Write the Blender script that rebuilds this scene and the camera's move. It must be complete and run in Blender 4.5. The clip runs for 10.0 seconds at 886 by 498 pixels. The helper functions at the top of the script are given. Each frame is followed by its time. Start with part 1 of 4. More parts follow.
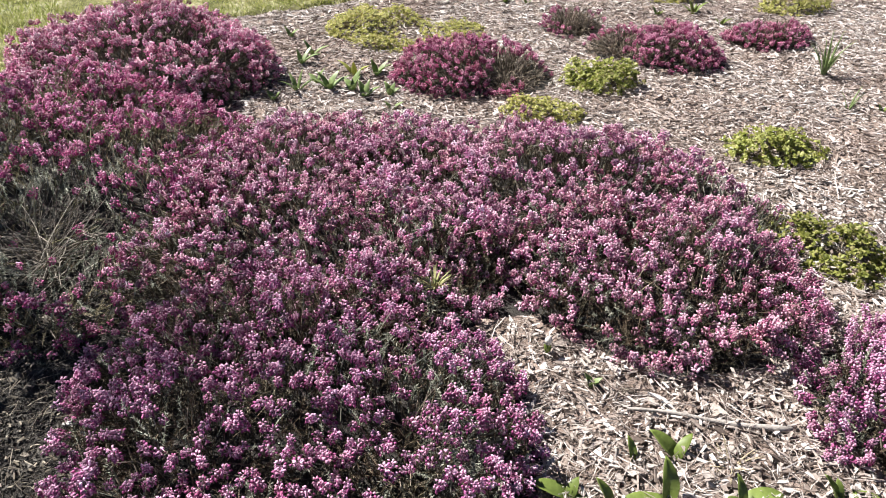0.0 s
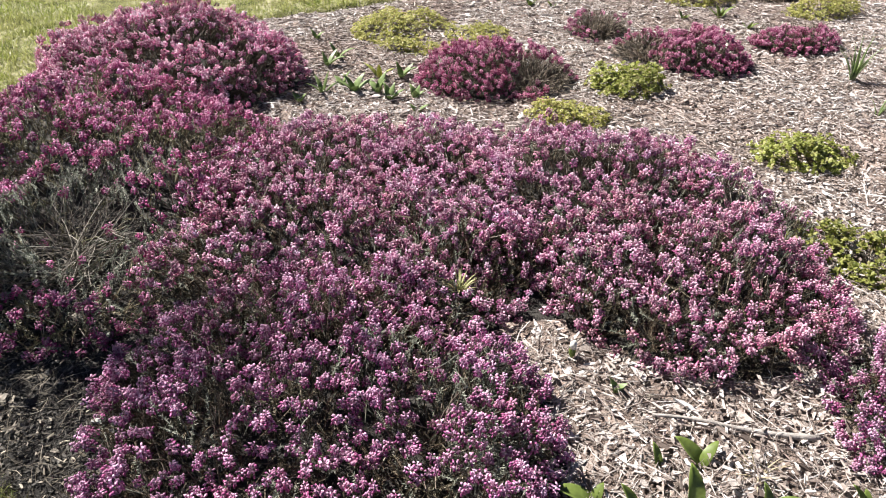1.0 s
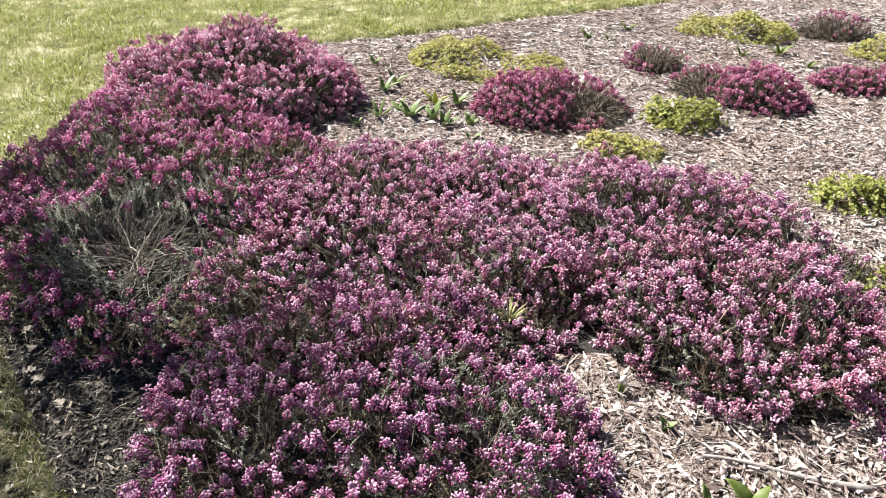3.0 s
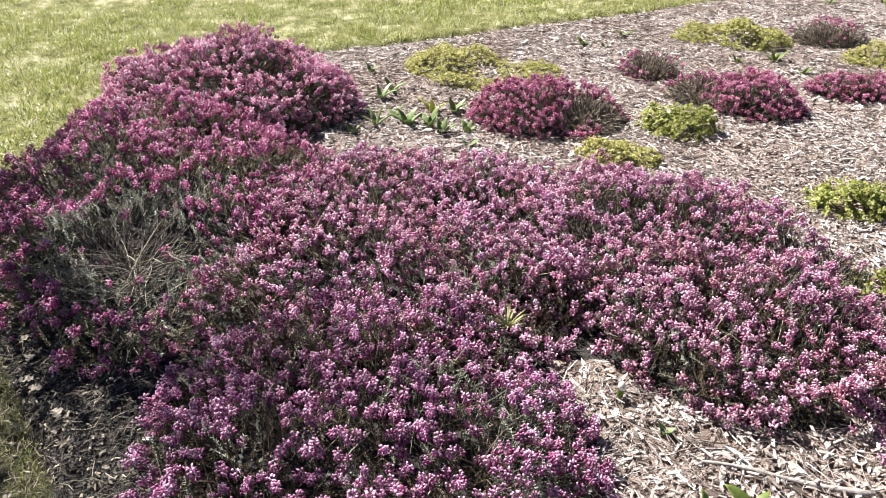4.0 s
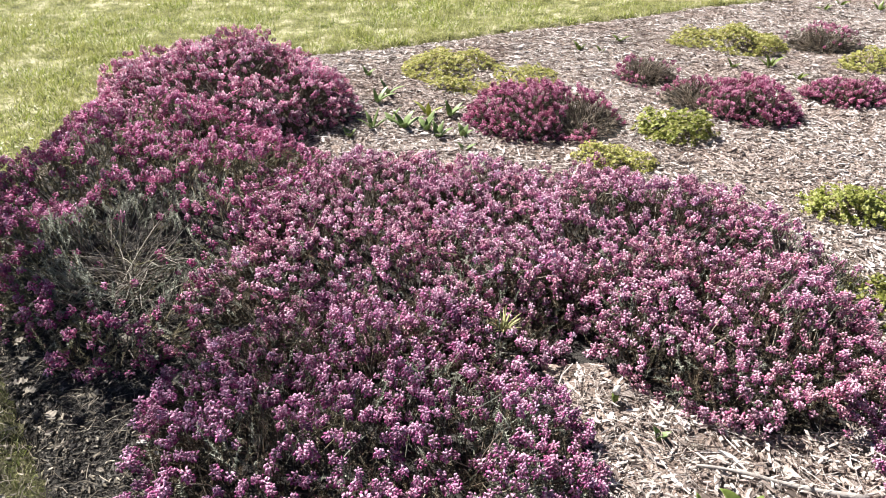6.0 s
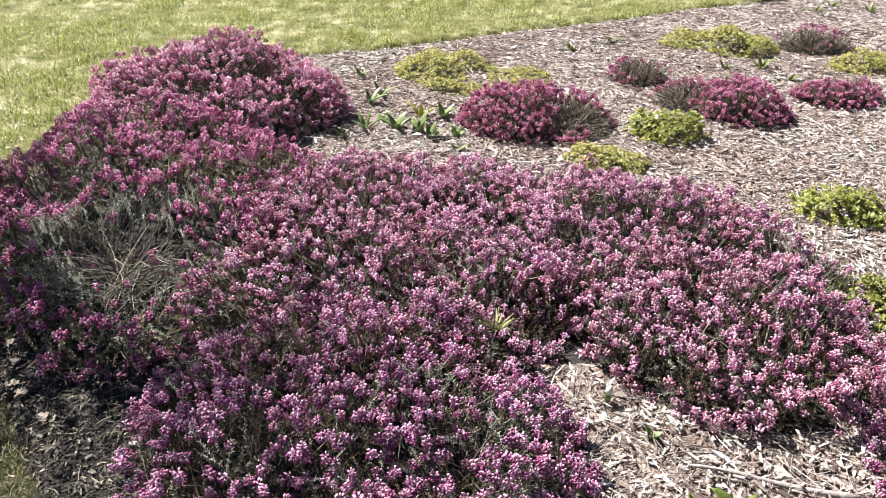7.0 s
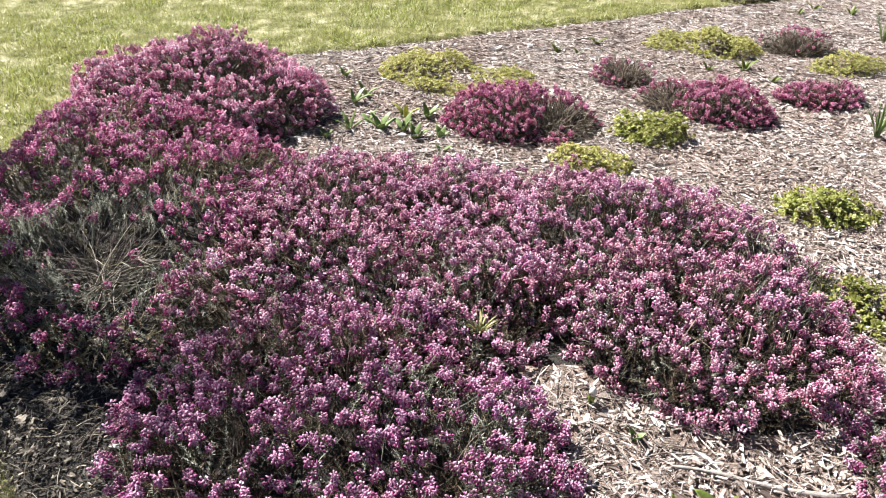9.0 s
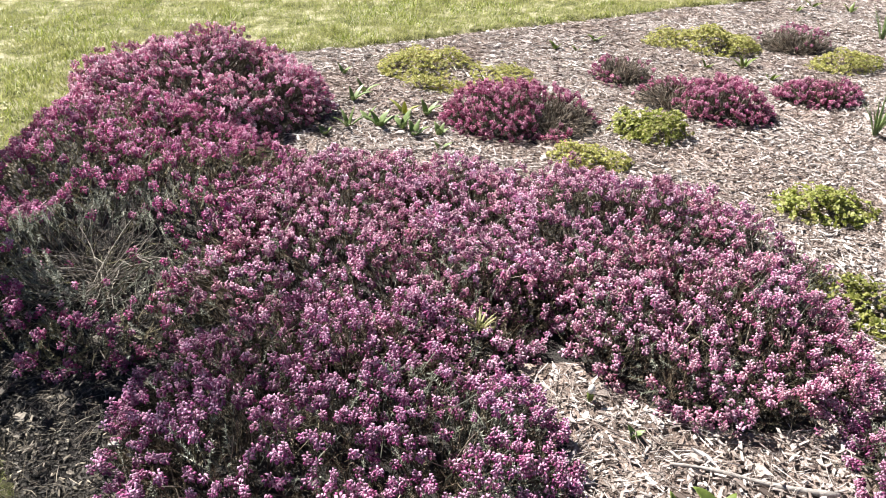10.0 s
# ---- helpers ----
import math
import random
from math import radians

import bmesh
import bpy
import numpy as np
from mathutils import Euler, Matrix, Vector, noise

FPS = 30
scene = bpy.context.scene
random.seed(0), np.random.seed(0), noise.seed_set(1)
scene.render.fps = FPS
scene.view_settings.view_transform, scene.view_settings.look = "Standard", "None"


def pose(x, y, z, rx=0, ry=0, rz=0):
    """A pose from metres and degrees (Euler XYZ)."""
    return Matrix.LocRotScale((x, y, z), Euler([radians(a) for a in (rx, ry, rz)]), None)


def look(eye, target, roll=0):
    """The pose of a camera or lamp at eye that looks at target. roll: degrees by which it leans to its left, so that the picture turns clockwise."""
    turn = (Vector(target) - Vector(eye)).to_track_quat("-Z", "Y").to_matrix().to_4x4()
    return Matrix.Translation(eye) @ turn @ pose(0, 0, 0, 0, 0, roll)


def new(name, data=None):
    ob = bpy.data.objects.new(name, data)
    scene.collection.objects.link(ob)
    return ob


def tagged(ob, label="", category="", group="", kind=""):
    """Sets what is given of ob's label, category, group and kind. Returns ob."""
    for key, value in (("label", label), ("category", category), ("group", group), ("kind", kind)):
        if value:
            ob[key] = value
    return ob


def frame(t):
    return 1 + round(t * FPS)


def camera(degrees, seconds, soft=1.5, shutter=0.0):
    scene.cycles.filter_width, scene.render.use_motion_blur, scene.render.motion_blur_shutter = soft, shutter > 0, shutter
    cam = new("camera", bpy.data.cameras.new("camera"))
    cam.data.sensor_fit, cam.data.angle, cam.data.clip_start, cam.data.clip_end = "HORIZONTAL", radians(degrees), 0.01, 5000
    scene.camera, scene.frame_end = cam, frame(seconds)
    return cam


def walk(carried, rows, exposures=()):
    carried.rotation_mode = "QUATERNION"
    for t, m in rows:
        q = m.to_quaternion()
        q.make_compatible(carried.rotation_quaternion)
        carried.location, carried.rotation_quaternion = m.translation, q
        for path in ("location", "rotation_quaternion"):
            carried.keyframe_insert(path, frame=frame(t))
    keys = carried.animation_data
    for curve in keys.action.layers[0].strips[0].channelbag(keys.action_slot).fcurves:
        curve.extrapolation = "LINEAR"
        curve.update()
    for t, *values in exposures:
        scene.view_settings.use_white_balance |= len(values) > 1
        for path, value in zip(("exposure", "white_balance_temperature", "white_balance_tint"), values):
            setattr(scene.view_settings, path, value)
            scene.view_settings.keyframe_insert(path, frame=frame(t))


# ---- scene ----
# ---------------------------------------------------------------- camera
cam = camera(57.08, 10.0, soft=1.0)
walk(cam, [
    (0, pose(0.0536, 0.0150, 1.5313, 56.287, 0.350, -4.973)),
    (0.5, pose(0.0513, 0.0155, 1.5356, 56.255, 0.558, -4.606)),
    (1, pose(0.0363, 0.0139, 1.5368, 56.443, 0.577, -3.477)),
    (1.5, pose(0.0169, 0.0078, 1.5418, 56.763, 0.309, -2.081)),
    (2, pose(0.0015, 0.0043, 1.5449, 57.249, 0.067, -0.641)),
    (2.5, pose(-0.0025, 0.0032, 1.5482, 57.692, 0.024, 0.207)),
    (3, pose(0.0023, 0.0060, 1.5486, 58.243, 0.007, 0.339)),
    (4.5, pose(0.0011, 0.0015, 1.5494, 58.891, 0.193, -0.076)),
    (5, pose(-0.0000, -0.0000, 1.5500, 59.014, -0.000, 0.000)),
    (5.5, pose(0.0015, 0.0024, 1.5488, 59.035, -0.117, 0.001)),
    (7, pose(0.0031, -0.0003, 1.5494, 59.106, -0.362, -0.550)),
    (7.5, pose(0.0001, -0.0006, 1.5498, 59.224, -0.688, -0.818)),
    (8, pose(0.0007, -0.0009, 1.5490, 59.229, -0.853, -1.050)),
    (8.5, pose(0.0023, 0.0040, 1.5492, 59.208, -1.025, -1.128)),
    (9, pose(0.0080, 0.0079, 1.5487, 59.099, -0.945, -1.389)),
    (9.5, pose(0.0077, 0.0065, 1.5478, 59.043, -0.849, -1.534)),
    (10, pose(0.0049, 0.0085, 1.5495, 58.916, -1.040, -1.491)),
], exposures=[(0.0, 1.56), (1.5, 1.56), (2.5, 1.67), (4.5, 1.75), (10.0, 1.75)])

# ---------------------------------------------------------------- light
SUN_AZ = radians(138.0)     # direction towards the sun, anticlockwise from +x
SUN_EL = radians(47.0)
world = bpy.data.worlds.new("sky")
scene.world = world
world.use_nodes = True
wn = world.node_tree.nodes
sky = wn.new("ShaderNodeTexSky")
sky.sky_type = "NISHITA"
sky.sun_disc = False
sky.air_density = 0.24
sky.dust_density = 0.15
sky.sun_elevation = SUN_EL
sky.sun_rotation = math.pi / 2 - SUN_AZ
wn["Background"].inputs["Strength"].default_value = 0.05
world.node_tree.links.new(sky.outputs[0], wn["Background"].inputs["Color"])

sun = new("sun", bpy.data.lights.new("sun", "SUN"))
sun.data.energy = 5.0
sun.data.angle = radians(0.55)
sun.data.color = (1.0, 0.955, 0.90)
sun_dir = Vector((math.cos(SUN_AZ) * math.cos(SUN_EL), math.sin(SUN_AZ) * math.cos(SUN_EL), math.sin(SUN_EL)))
sun.matrix_world = look(sun_dir * 30, (0, 0, 0))

# ---------------------------------------------------------------- materials
def ramp(nt, stops, fac):
    n = nt.nodes.new("ShaderNodeValToRGB")
    el = n.color_ramp.elements
    while len(el) < len(stops):
        el.new(0.5)
    for e, (p, c) in zip(el, stops):
        e.position, e.color = p, (*c, 1)
    nt.links.new(fac, n.inputs[0])
    return n.outputs[0]


def noise_tex(nt, scale, detail=4.0, rough=0.6):
    g = nt.nodes.new("ShaderNodeNewGeometry")
    n = nt.nodes.new("ShaderNodeTexNoise")
    n.inputs["Scale"].default_value = scale
    n.inputs["Detail"].default_value = detail
    n.inputs["Roughness"].default_value = rough
    nt.links.new(g.outputs["Position"], n.inputs["Vector"])
    return n.outputs["Fac"]


def mix_rgb(nt, fac, a, b, mode="MIX"):
    n = nt.nodes.new("ShaderNodeMix")
    n.data_type, n.blend_type = "RGBA", mode
    for sock, v in ((n.inputs[0], fac), (n.inputs[6], a), (n.inputs[7], b)):
        if isinstance(v, (int, float)):
            sock.default_value = v
        elif isinstance(v, tuple):
            sock.default_value = (*v, 1)
        else:
            nt.links.new(v, sock)
    return n.outputs[2]


def material(name, stops, rough=0.6, translucent=0.0, patch=None, patch_scale=3.0, grain=60.0, bump=0.0, spec=0.3, per_object=False, tint=None, tint_scale=None):
    """Colour by a ramp over each piece's own random number, blended with patches and fine grain."""
    m = bpy.data.materials.new(name)
    m.use_nodes = True
    nt = m.node_tree
    bsdf = nt.nodes["Principled BSDF"]
    if per_object:
        rnd = nt.nodes.new("ShaderNodeObjectInfo").outputs["Random"]
    else:
        rnd = nt.nodes.new("ShaderNodeNewGeometry").outputs["Random Per Island"]
    col = ramp(nt, stops, rnd)
    if patch:
        f = ramp(nt, [(0.42, (0, 0, 0)), (0.62, (1, 1, 1))], noise_tex(nt, patch_scale, 3.0))
        col = mix_rgb(nt, f, col, patch)
    if tint:
        f = ramp(nt, [(0.45, (0, 0, 0)), (0.65, (1, 1, 1))], noise_tex(nt, tint_scale or patch_scale, 4.0))
        col = mix_rgb(nt, f, col, mix_rgb(nt, 1.0, col, tint, "MULTIPLY"))
    g = ramp(nt, [(0.3, (0.72, 0.72, 0.72)), (0.7, (1.2, 1.2, 1.2))], noise_tex(nt, grain, 3.0))
    col = mix_rgb(nt, 1.0, col, g, "MULTIPLY")
    nt.links.new(col, bsdf.inputs["Base Color"])
    bsdf.inputs["Roughness"].default_value = rough
    bsdf.inputs["Specular IOR Level"].default_value = spec
    if bump:
        b = nt.nodes.new("ShaderNodeBump")
        b.inputs["Strength"].default_value = bump
        b.inputs["Distance"].default_value = 0.004
        nt.links.new(noise_tex(nt, grain * 2, 4.0), b.inputs["Height"])
        nt.links.new(b.outputs[0], bsdf.inputs["Normal"])
    if translucent:
        t = nt.nodes.new("ShaderNodeBsdfTranslucent")
        nt.links.new(col, t.inputs["Color"])
        mx = nt.nodes.new("ShaderNodeMixShader")
        mx.inputs[0].default_value = translucent
        nt.links.new(bsdf.outputs[0], mx.inputs[1])
        nt.links.new(t.outputs[0], mx.inputs[2])
        nt.links.new(mx.outputs[0], nt.nodes["Material Output"].inputs["Surface"])
    return m


def bell_colours(name, deep, pale, tint=(0.86, 0.74, 0.73)):
    """Two materials of one kind of bell: the deep corolla and the pale sepals over its base."""
    d, p = np.array(deep), np.array(pale)
    def stops(c):
        return [(0, tuple(c * 0.5)), (0.35, tuple(c * 0.85)), (0.75, tuple(c * 1.12)), (1, tuple(np.minimum(c * 1.3 + 0.06, 0.85)))]
    tone = dict(rough=0.6, grain=90, spec=0.2, tint=tint, tint_scale=9.0)
    return [material(name + "_corolla", stops(d), translucent=0.25, **tone), material(name + "_sepals", stops(p), translucent=0.15, **tone)]


PINK = bell_colours("pink", (0.47, 0.17, 0.33), (0.73, 0.465, 0.60), (0.90, 0.80, 0.72))
BRIGHT_PINK = bell_colours("bright_pink", (0.45, 0.15, 0.295), (0.69, 0.43, 0.555), (0.90, 0.80, 0.72))
DEEP_PINK = bell_colours("deep_pink", (0.40, 0.115, 0.275), (0.64, 0.372, 0.535))
MAGENTA = bell_colours("magenta", (0.48, 0.105, 0.285), (0.68, 0.34, 0.51))
ROSE = bell_colours("rose", (0.62, 0.20, 0.385), (0.81, 0.53, 0.65))
RUBY = bell_colours("ruby", (0.39, 0.080, 0.205), (0.60, 0.28, 0.41))
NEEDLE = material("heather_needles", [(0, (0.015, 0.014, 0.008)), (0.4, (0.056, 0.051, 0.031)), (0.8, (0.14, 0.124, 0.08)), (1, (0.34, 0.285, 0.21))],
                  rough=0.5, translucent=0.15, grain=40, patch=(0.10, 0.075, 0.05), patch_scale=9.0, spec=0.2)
BROWN_NEEDLE = material("brown_needles", [(0, (0.05, 0.042, 0.032)), (0.5, (0.12, 0.10, 0.075)), (1, (0.26, 0.225, 0.175))], rough=0.6, translucent=0.1, grain=40)
OLIVE_NEEDLE = material("olive_needles", [(0, (0.018, 0.017, 0.008)), (0.3, (0.085, 0.080, 0.043)), (0.65, (0.225, 0.205, 0.130)), (1, (0.38, 0.325, 0.235))],
                        rough=0.45, translucent=0.15, grain=40, patch=(0.16, 0.15, 0.085), patch_scale=5.0, spec=0.2)
GREY_NEEDLE = material("grey_needles", [(0, (0.08, 0.09, 0.062)), (0.5, (0.20, 0.215, 0.165)), (1, (0.40, 0.41, 0.34))],
                       rough=0.6, translucent=0.1, grain=40)
PALE_TWIG = material("pale_twig", [(0, (0.06, 0.05, 0.04)), (0.5, (0.17, 0.15, 0.125)), (1, (0.38, 0.35, 0.30))], rough=0.8, grain=120)
TWIG = material("woody_stem", [(0, (0.088, 0.066, 0.055)), (0.6, (0.242, 0.198, 0.154)), (1, (0.462, 0.396, 0.319))], rough=0.8, grain=120)
LIME = material("lime_leaf", [(0, (0.139, 0.168, 0.030)), (0.45, (0.323, 0.353, 0.082)), (0.85, (0.469, 0.476, 0.182)), (1, (0.454, 0.389, 0.206))],
                rough=0.45, translucent=0.45, grain=60)
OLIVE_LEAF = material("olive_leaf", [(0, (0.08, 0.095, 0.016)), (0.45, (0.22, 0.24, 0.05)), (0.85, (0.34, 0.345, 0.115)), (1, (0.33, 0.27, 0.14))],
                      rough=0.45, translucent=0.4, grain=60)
GOLD = material("golden_leaf", [(0, (0.200, 0.216, 0.046)), (0.45, (0.432, 0.432, 0.125)), (0.85, (0.598, 0.574, 0.250)), (1, (0.533, 0.424, 0.224))],
                rough=0.45, translucent=0.45, grain=60)
BULB_LEAF = material("bulb_leaf", [(0, (0.115, 0.175, 0.035)), (0.5, (0.17, 0.235, 0.055)), (1, (0.26, 0.30, 0.09))], rough=0.38, translucent=0.4, grain=50, spec=0.4)
GREY_LEAF = material("grey_green_leaf", [(0, (0.121, 0.183, 0.075)), (1, (0.270, 0.351, 0.135))], rough=0.4, translucent=0.35, grain=50, spec=0.4)
CHIP = material("bark_chip", [(0, (0.057, 0.043, 0.037)), (0.2, (0.173, 0.135, 0.116)), (0.48, (0.347, 0.301, 0.273)), (0.82, (0.530, 0.487, 0.465)), (1, (0.755, 0.729, 0.709))],
                rough=0.75, grain=140, bump=0.5, tint=(0.82, 0.745, 0.715), patch_scale=1.6)
CHIP_ONE = material("bark_chip_loose", [(0, (0.051, 0.039, 0.032)), (0.2, (0.157, 0.121, 0.104)), (0.48, (0.312, 0.271, 0.246)), (0.82, (0.477, 0.438, 0.418)), (1, (0.679, 0.657, 0.638))],
                    rough=0.75, grain=140, bump=0.5, per_object=True)
CRUMB = material("soil_crumb", [(0, (0.031, 0.029, 0.025)), (0.5, (0.068, 0.063, 0.057)), (0.9, (0.124, 0.116, 0.104)), (1, (0.186, 0.171, 0.153))], rough=0.9, grain=160, bump=0.6)
GRASS = material("grass_blade", [(0, (0.119, 0.177, 0.025)), (0.4, (0.303, 0.363, 0.067)), (0.65, (0.464, 0.481, 0.161)), (1, (0.725, 0.692, 0.523))],
                 rough=0.35, translucent=0.3, grain=30, patch=(0.37, 0.38, 0.14), patch_scale=3.0)
WORN_GRASS = material("worn_grass", [(0, (0.070, 0.098, 0.025)), (0.4, (0.196, 0.224, 0.063)), (0.7, (0.364, 0.350, 0.168)), (1, (0.630, 0.574, 0.406))], rough=0.5, translucent=0.25, grain=30)
NEEDLE_STRAW = material("needle_straw", [(0, (0.10, 0.075, 0.065)), (0.3, (0.25, 0.205, 0.18)), (0.6, (0.43, 0.375, 0.34)), (0.85, (0.56, 0.51, 0.47)), (1, (0.68, 0.64, 0.60))], rough=0.7, translucent=0.1, grain=140)
STRAW = material("straw", [(0, (0.262, 0.210, 0.128)), (1, (0.465, 0.405, 0.285))], rough=0.7, translucent=0.15)
LITTER = material("dry_litter", [(0, (0.079, 0.069, 0.054)), (0.6, (0.177, 0.153, 0.118)), (1, (0.413, 0.364, 0.295))], rough=0.8, translucent=0.1)
DRY_LEAF = material("dry_leaf", [(0, (0.225, 0.188, 0.143)), (1, (0.360, 0.330, 0.285))], rough=0.7, translucent=0.2, grain=70)
STICK = material("grey_stick", [(0, (0.17, 0.155, 0.145)), (0.5, (0.28, 0.255, 0.235)), (1, (0.38, 0.35, 0.325))], rough=0.8, grain=90, bump=0.6)
STONE = material("pale_stone", [(0, (0.52, 0.50, 0.47)), (1, (0.6, 0.58, 0.55))], rough=0.8, grain=90)
PETAL_TIP = material("white_petal_tip", [(0, (0.68, 0.66, 0.61)), (1, (0.76, 0.74, 0.69))], rough=0.6, translucent=0.2)
TUFT = material("pale_grass_tuft", [(0, (0.272, 0.304, 0.096)), (0.6, (0.440, 0.440, 0.216)), (1, (0.560, 0.520, 0.336))], rough=0.6, translucent=0.25)


def ground_material(name, stops, scale, bump_scale, bump):
    m = bpy.data.materials.new(name)
    m.use_nodes = True
    nt = m.node_tree
    bsdf = nt.nodes["Principled BSDF"]
    big = noise_tex(nt, scale, 8.0, 0.7)
    col = ramp(nt, stops, big)
    fine = ramp(nt, [(0.3, (0.6, 0.6, 0.6)), (0.7, (1.35, 1.35, 1.35))], noise_tex(nt, bump_scale, 5.0))
    col = mix_rgb(nt, 1.0, col, fine, "MULTIPLY")
    nt.links.new(col, bsdf.inputs["Base Color"])
    bsdf.inputs["Roughness"].default_value = 0.9
    bsdf.inputs["Specular IOR Level"].default_value = 0.15
    b = nt.nodes.new("ShaderNodeBump")
    b.inputs["Strength"].default_value = bump
    b.inputs["Distance"].default_value = 0.02
    nt.links.new(noise_tex(nt, bump_scale, 6.0, 0.7), b.inputs["Height"])
    nt.links.new(b.outputs[0], bsdf.inputs["Normal"])
    return m


LAWN_SOIL = ground_material("lawn_thatch", [(0.36, (0.059, 0.064, 0.021)), (0.5, (0.177, 0.177, 0.072)), (0.64, (0.405, 0.380, 0.253))], 7.0, 70.0, 0.8)
BED_SOIL = ground_material("bed_soil", [(0.35, (0.136, 0.105, 0.086)), (0.5, (0.297, 0.228, 0.194)), (0.68, (0.548, 0.456, 0.398))], 14.0, 90.0, 1.0)
# bare dark soil; also painted as shade under heathers and in a gap
DARK_SOIL_AND_SHADE = ground_material("dark_soil_and_shade", [(0.35, (0.035, 0.031, 0.029)), (0.55, (0.071, 0.066, 0.060)), (0.7, (0.124, 0.114, 0.102))], 22.0, 150.0, 1.0)
# worn brown thatch, its colour darkened for the shade on this corner as well
WORN_SHADED_LAWN = ground_material("worn_shaded_lawn", [(0.36, (0.035, 0.036, 0.018)), (0.5, (0.085, 0.085, 0.042)), (0.64, (0.18, 0.165, 0.10))], 24.0, 130.0, 1.0)

# ---------------------------------------------------------------- mesh tools


def tri_mesh(name, V, F, mats, face_mat=None, smooth=False):
    me = bpy.data.meshes.new(name)
    V, F = np.asarray(V, np.float32), np.asarray(F, np.int32)
    me.vertices.add(len(V))
    me.vertices.foreach_set("co", V.ravel())
    me.loops.add(F.size)
    me.loops.foreach_set("vertex_index", F.ravel())
    me.polygons.add(len(F))
    me.polygons.foreach_set("loop_start", np.arange(len(F), dtype=np.int32) * 3)
    for m in mats:
        me.materials.append(m)
    if face_mat is not None:
        me.polygons.foreach_set("material_index", np.asarray(face_mat, np.int32))
    me.polygons.foreach_set("use_smooth", np.full(len(F), smooth, dtype=bool))
    me.update(calc_edges=True)
    return me


def part(name, me, parent, label="", kind=""):
    ob = new(name, me)
    ob.parent = parent
    tagged(ob, label=label, kind=kind)
    return ob


def thing(name, x, y, z, label, category, group="", kind=""):
    ob = new(name)
    ob.empty_display_size = 0.05
    ob.location = (x, y, z)
    return tagged(ob, label=label, category=category, group=group, kind=kind)


def value_noise(x, y, seed=0):
    """Smooth noise in 0..1 over the plane, numpy arrays in and out."""
    xi, yi = np.floor(x).astype(np.int64), np.floor(y).astype(np.int64)
    fx, fy = x - xi, y - yi
    fx, fy = fx * fx * (3 - 2 * fx), fy * fy * (3 - 2 * fy)

    def h(a, b):
        n = (a * 374761393 + b * 668265263 + seed * 974711) & 0x7FFFFFFF
        n = ((n ^ (n >> 13)) * 1274126177) & 0x7FFFFFFF
        return ((n ^ (n >> 16)) & 0xFFFF) / 65535.0
    a, b, c, d = h(xi, yi), h(xi + 1, yi), h(xi, yi + 1), h(xi + 1, yi + 1)
    return (a * (1 - fx) + b * fx) * (1 - fy) + (c * (1 - fx) + d * fx) * fy


def frames_along(dirs, spin):
    """Rotation matrices whose z axis is each direction, spun about it."""
    d = dirs / np.linalg.norm(dirs, axis=1, keepdims=True)
    ref = np.where(np.abs(d[:, 2:3]) > 0.95, [[1.0, 0, 0]], [[0, 0, 1.0]])
    x = np.cross(ref, d)
    x /= np.linalg.norm(x, axis=1, keepdims=True)
    y = np.cross(d, x)
    c, s = np.cos(spin)[:, None], np.sin(spin)[:, None]
    return np.stack([x * c + y * s, y * c - x * s, d], axis=2)


def scatter(templates, pick, mats, pos):
    """Joins copies of the templates (V, F) under 3x3 matrices and positions into one V, F."""
    Vs, Fs, off = [], [], 0
    for k, (V, F, *_) in enumerate(templates):
        idx = np.nonzero(pick == k)[0]
        if not len(idx):
            continue
        W = np.einsum("nij,vj->nvi", mats[idx], V) + pos[idx][:, None, :]
        Vs.append(W.reshape(-1, 3))
        Fs.append((F[None] + (np.arange(len(idx)) * len(V))[:, None, None]).reshape(-1, 3) + off)
        off += len(idx) * len(V)
    return np.concatenate(Vs), np.concatenate(Fs)


def join(pieces):
    Vs, Fs, off = [], [], 0
    for V, F in pieces:
        Vs.append(np.asarray(V, float))
        Fs.append(np.asarray(F) + off)
        off += len(V)
    return np.concatenate(Vs), np.concatenate(Fs)


def tube(points, radii, sides=5, cap=True):
    P = np.asarray(points, float)
    T = np.gradient(P, axis=0)
    M = frames_along(T, np.zeros(len(P)))
    a = np.arange(sides) * 2 * math.pi / sides
    ring = np.stack([np.cos(a), np.sin(a), 0 * a], 1)
    V = (np.einsum("nij,kj->nki", M, ring) * np.asarray(radii)[:, None, None] + P[:, None]).reshape(-1, 3)
    F = []
    for i in range(len(P) - 1):
        for k in range(sides):
            p, q = i * sides + k, i * sides + (k + 1) % sides
            F += [(p, q, q + sides), (p, q + sides, p + sides)]
    if cap:
        for k in range(1, sides - 1):
            F.append((0, k + 1, k))
            b = (len(P) - 1) * sides
            F.append((b, b + k, b + k + 1))
    return V, np.array(F)


# ---------------------------------------------------------------- templates
def bell(length, width, sides):
    """A plump closed heather bell along +z."""
    V = [(width * math.cos(k * 2 * math.pi / sides), width * math.sin(k * 2 * math.pi / sides), length * 0.5) for k in range(sides)]
    V += [(0, 0, 0), (0, 0, length)]
    ring = [(k, (k + 1) % sides) for k in range(sides)]
    return np.array(V), np.array([(sides, q, p) for p, q in ring] + [(sides + 1, p, q) for p, q in ring])


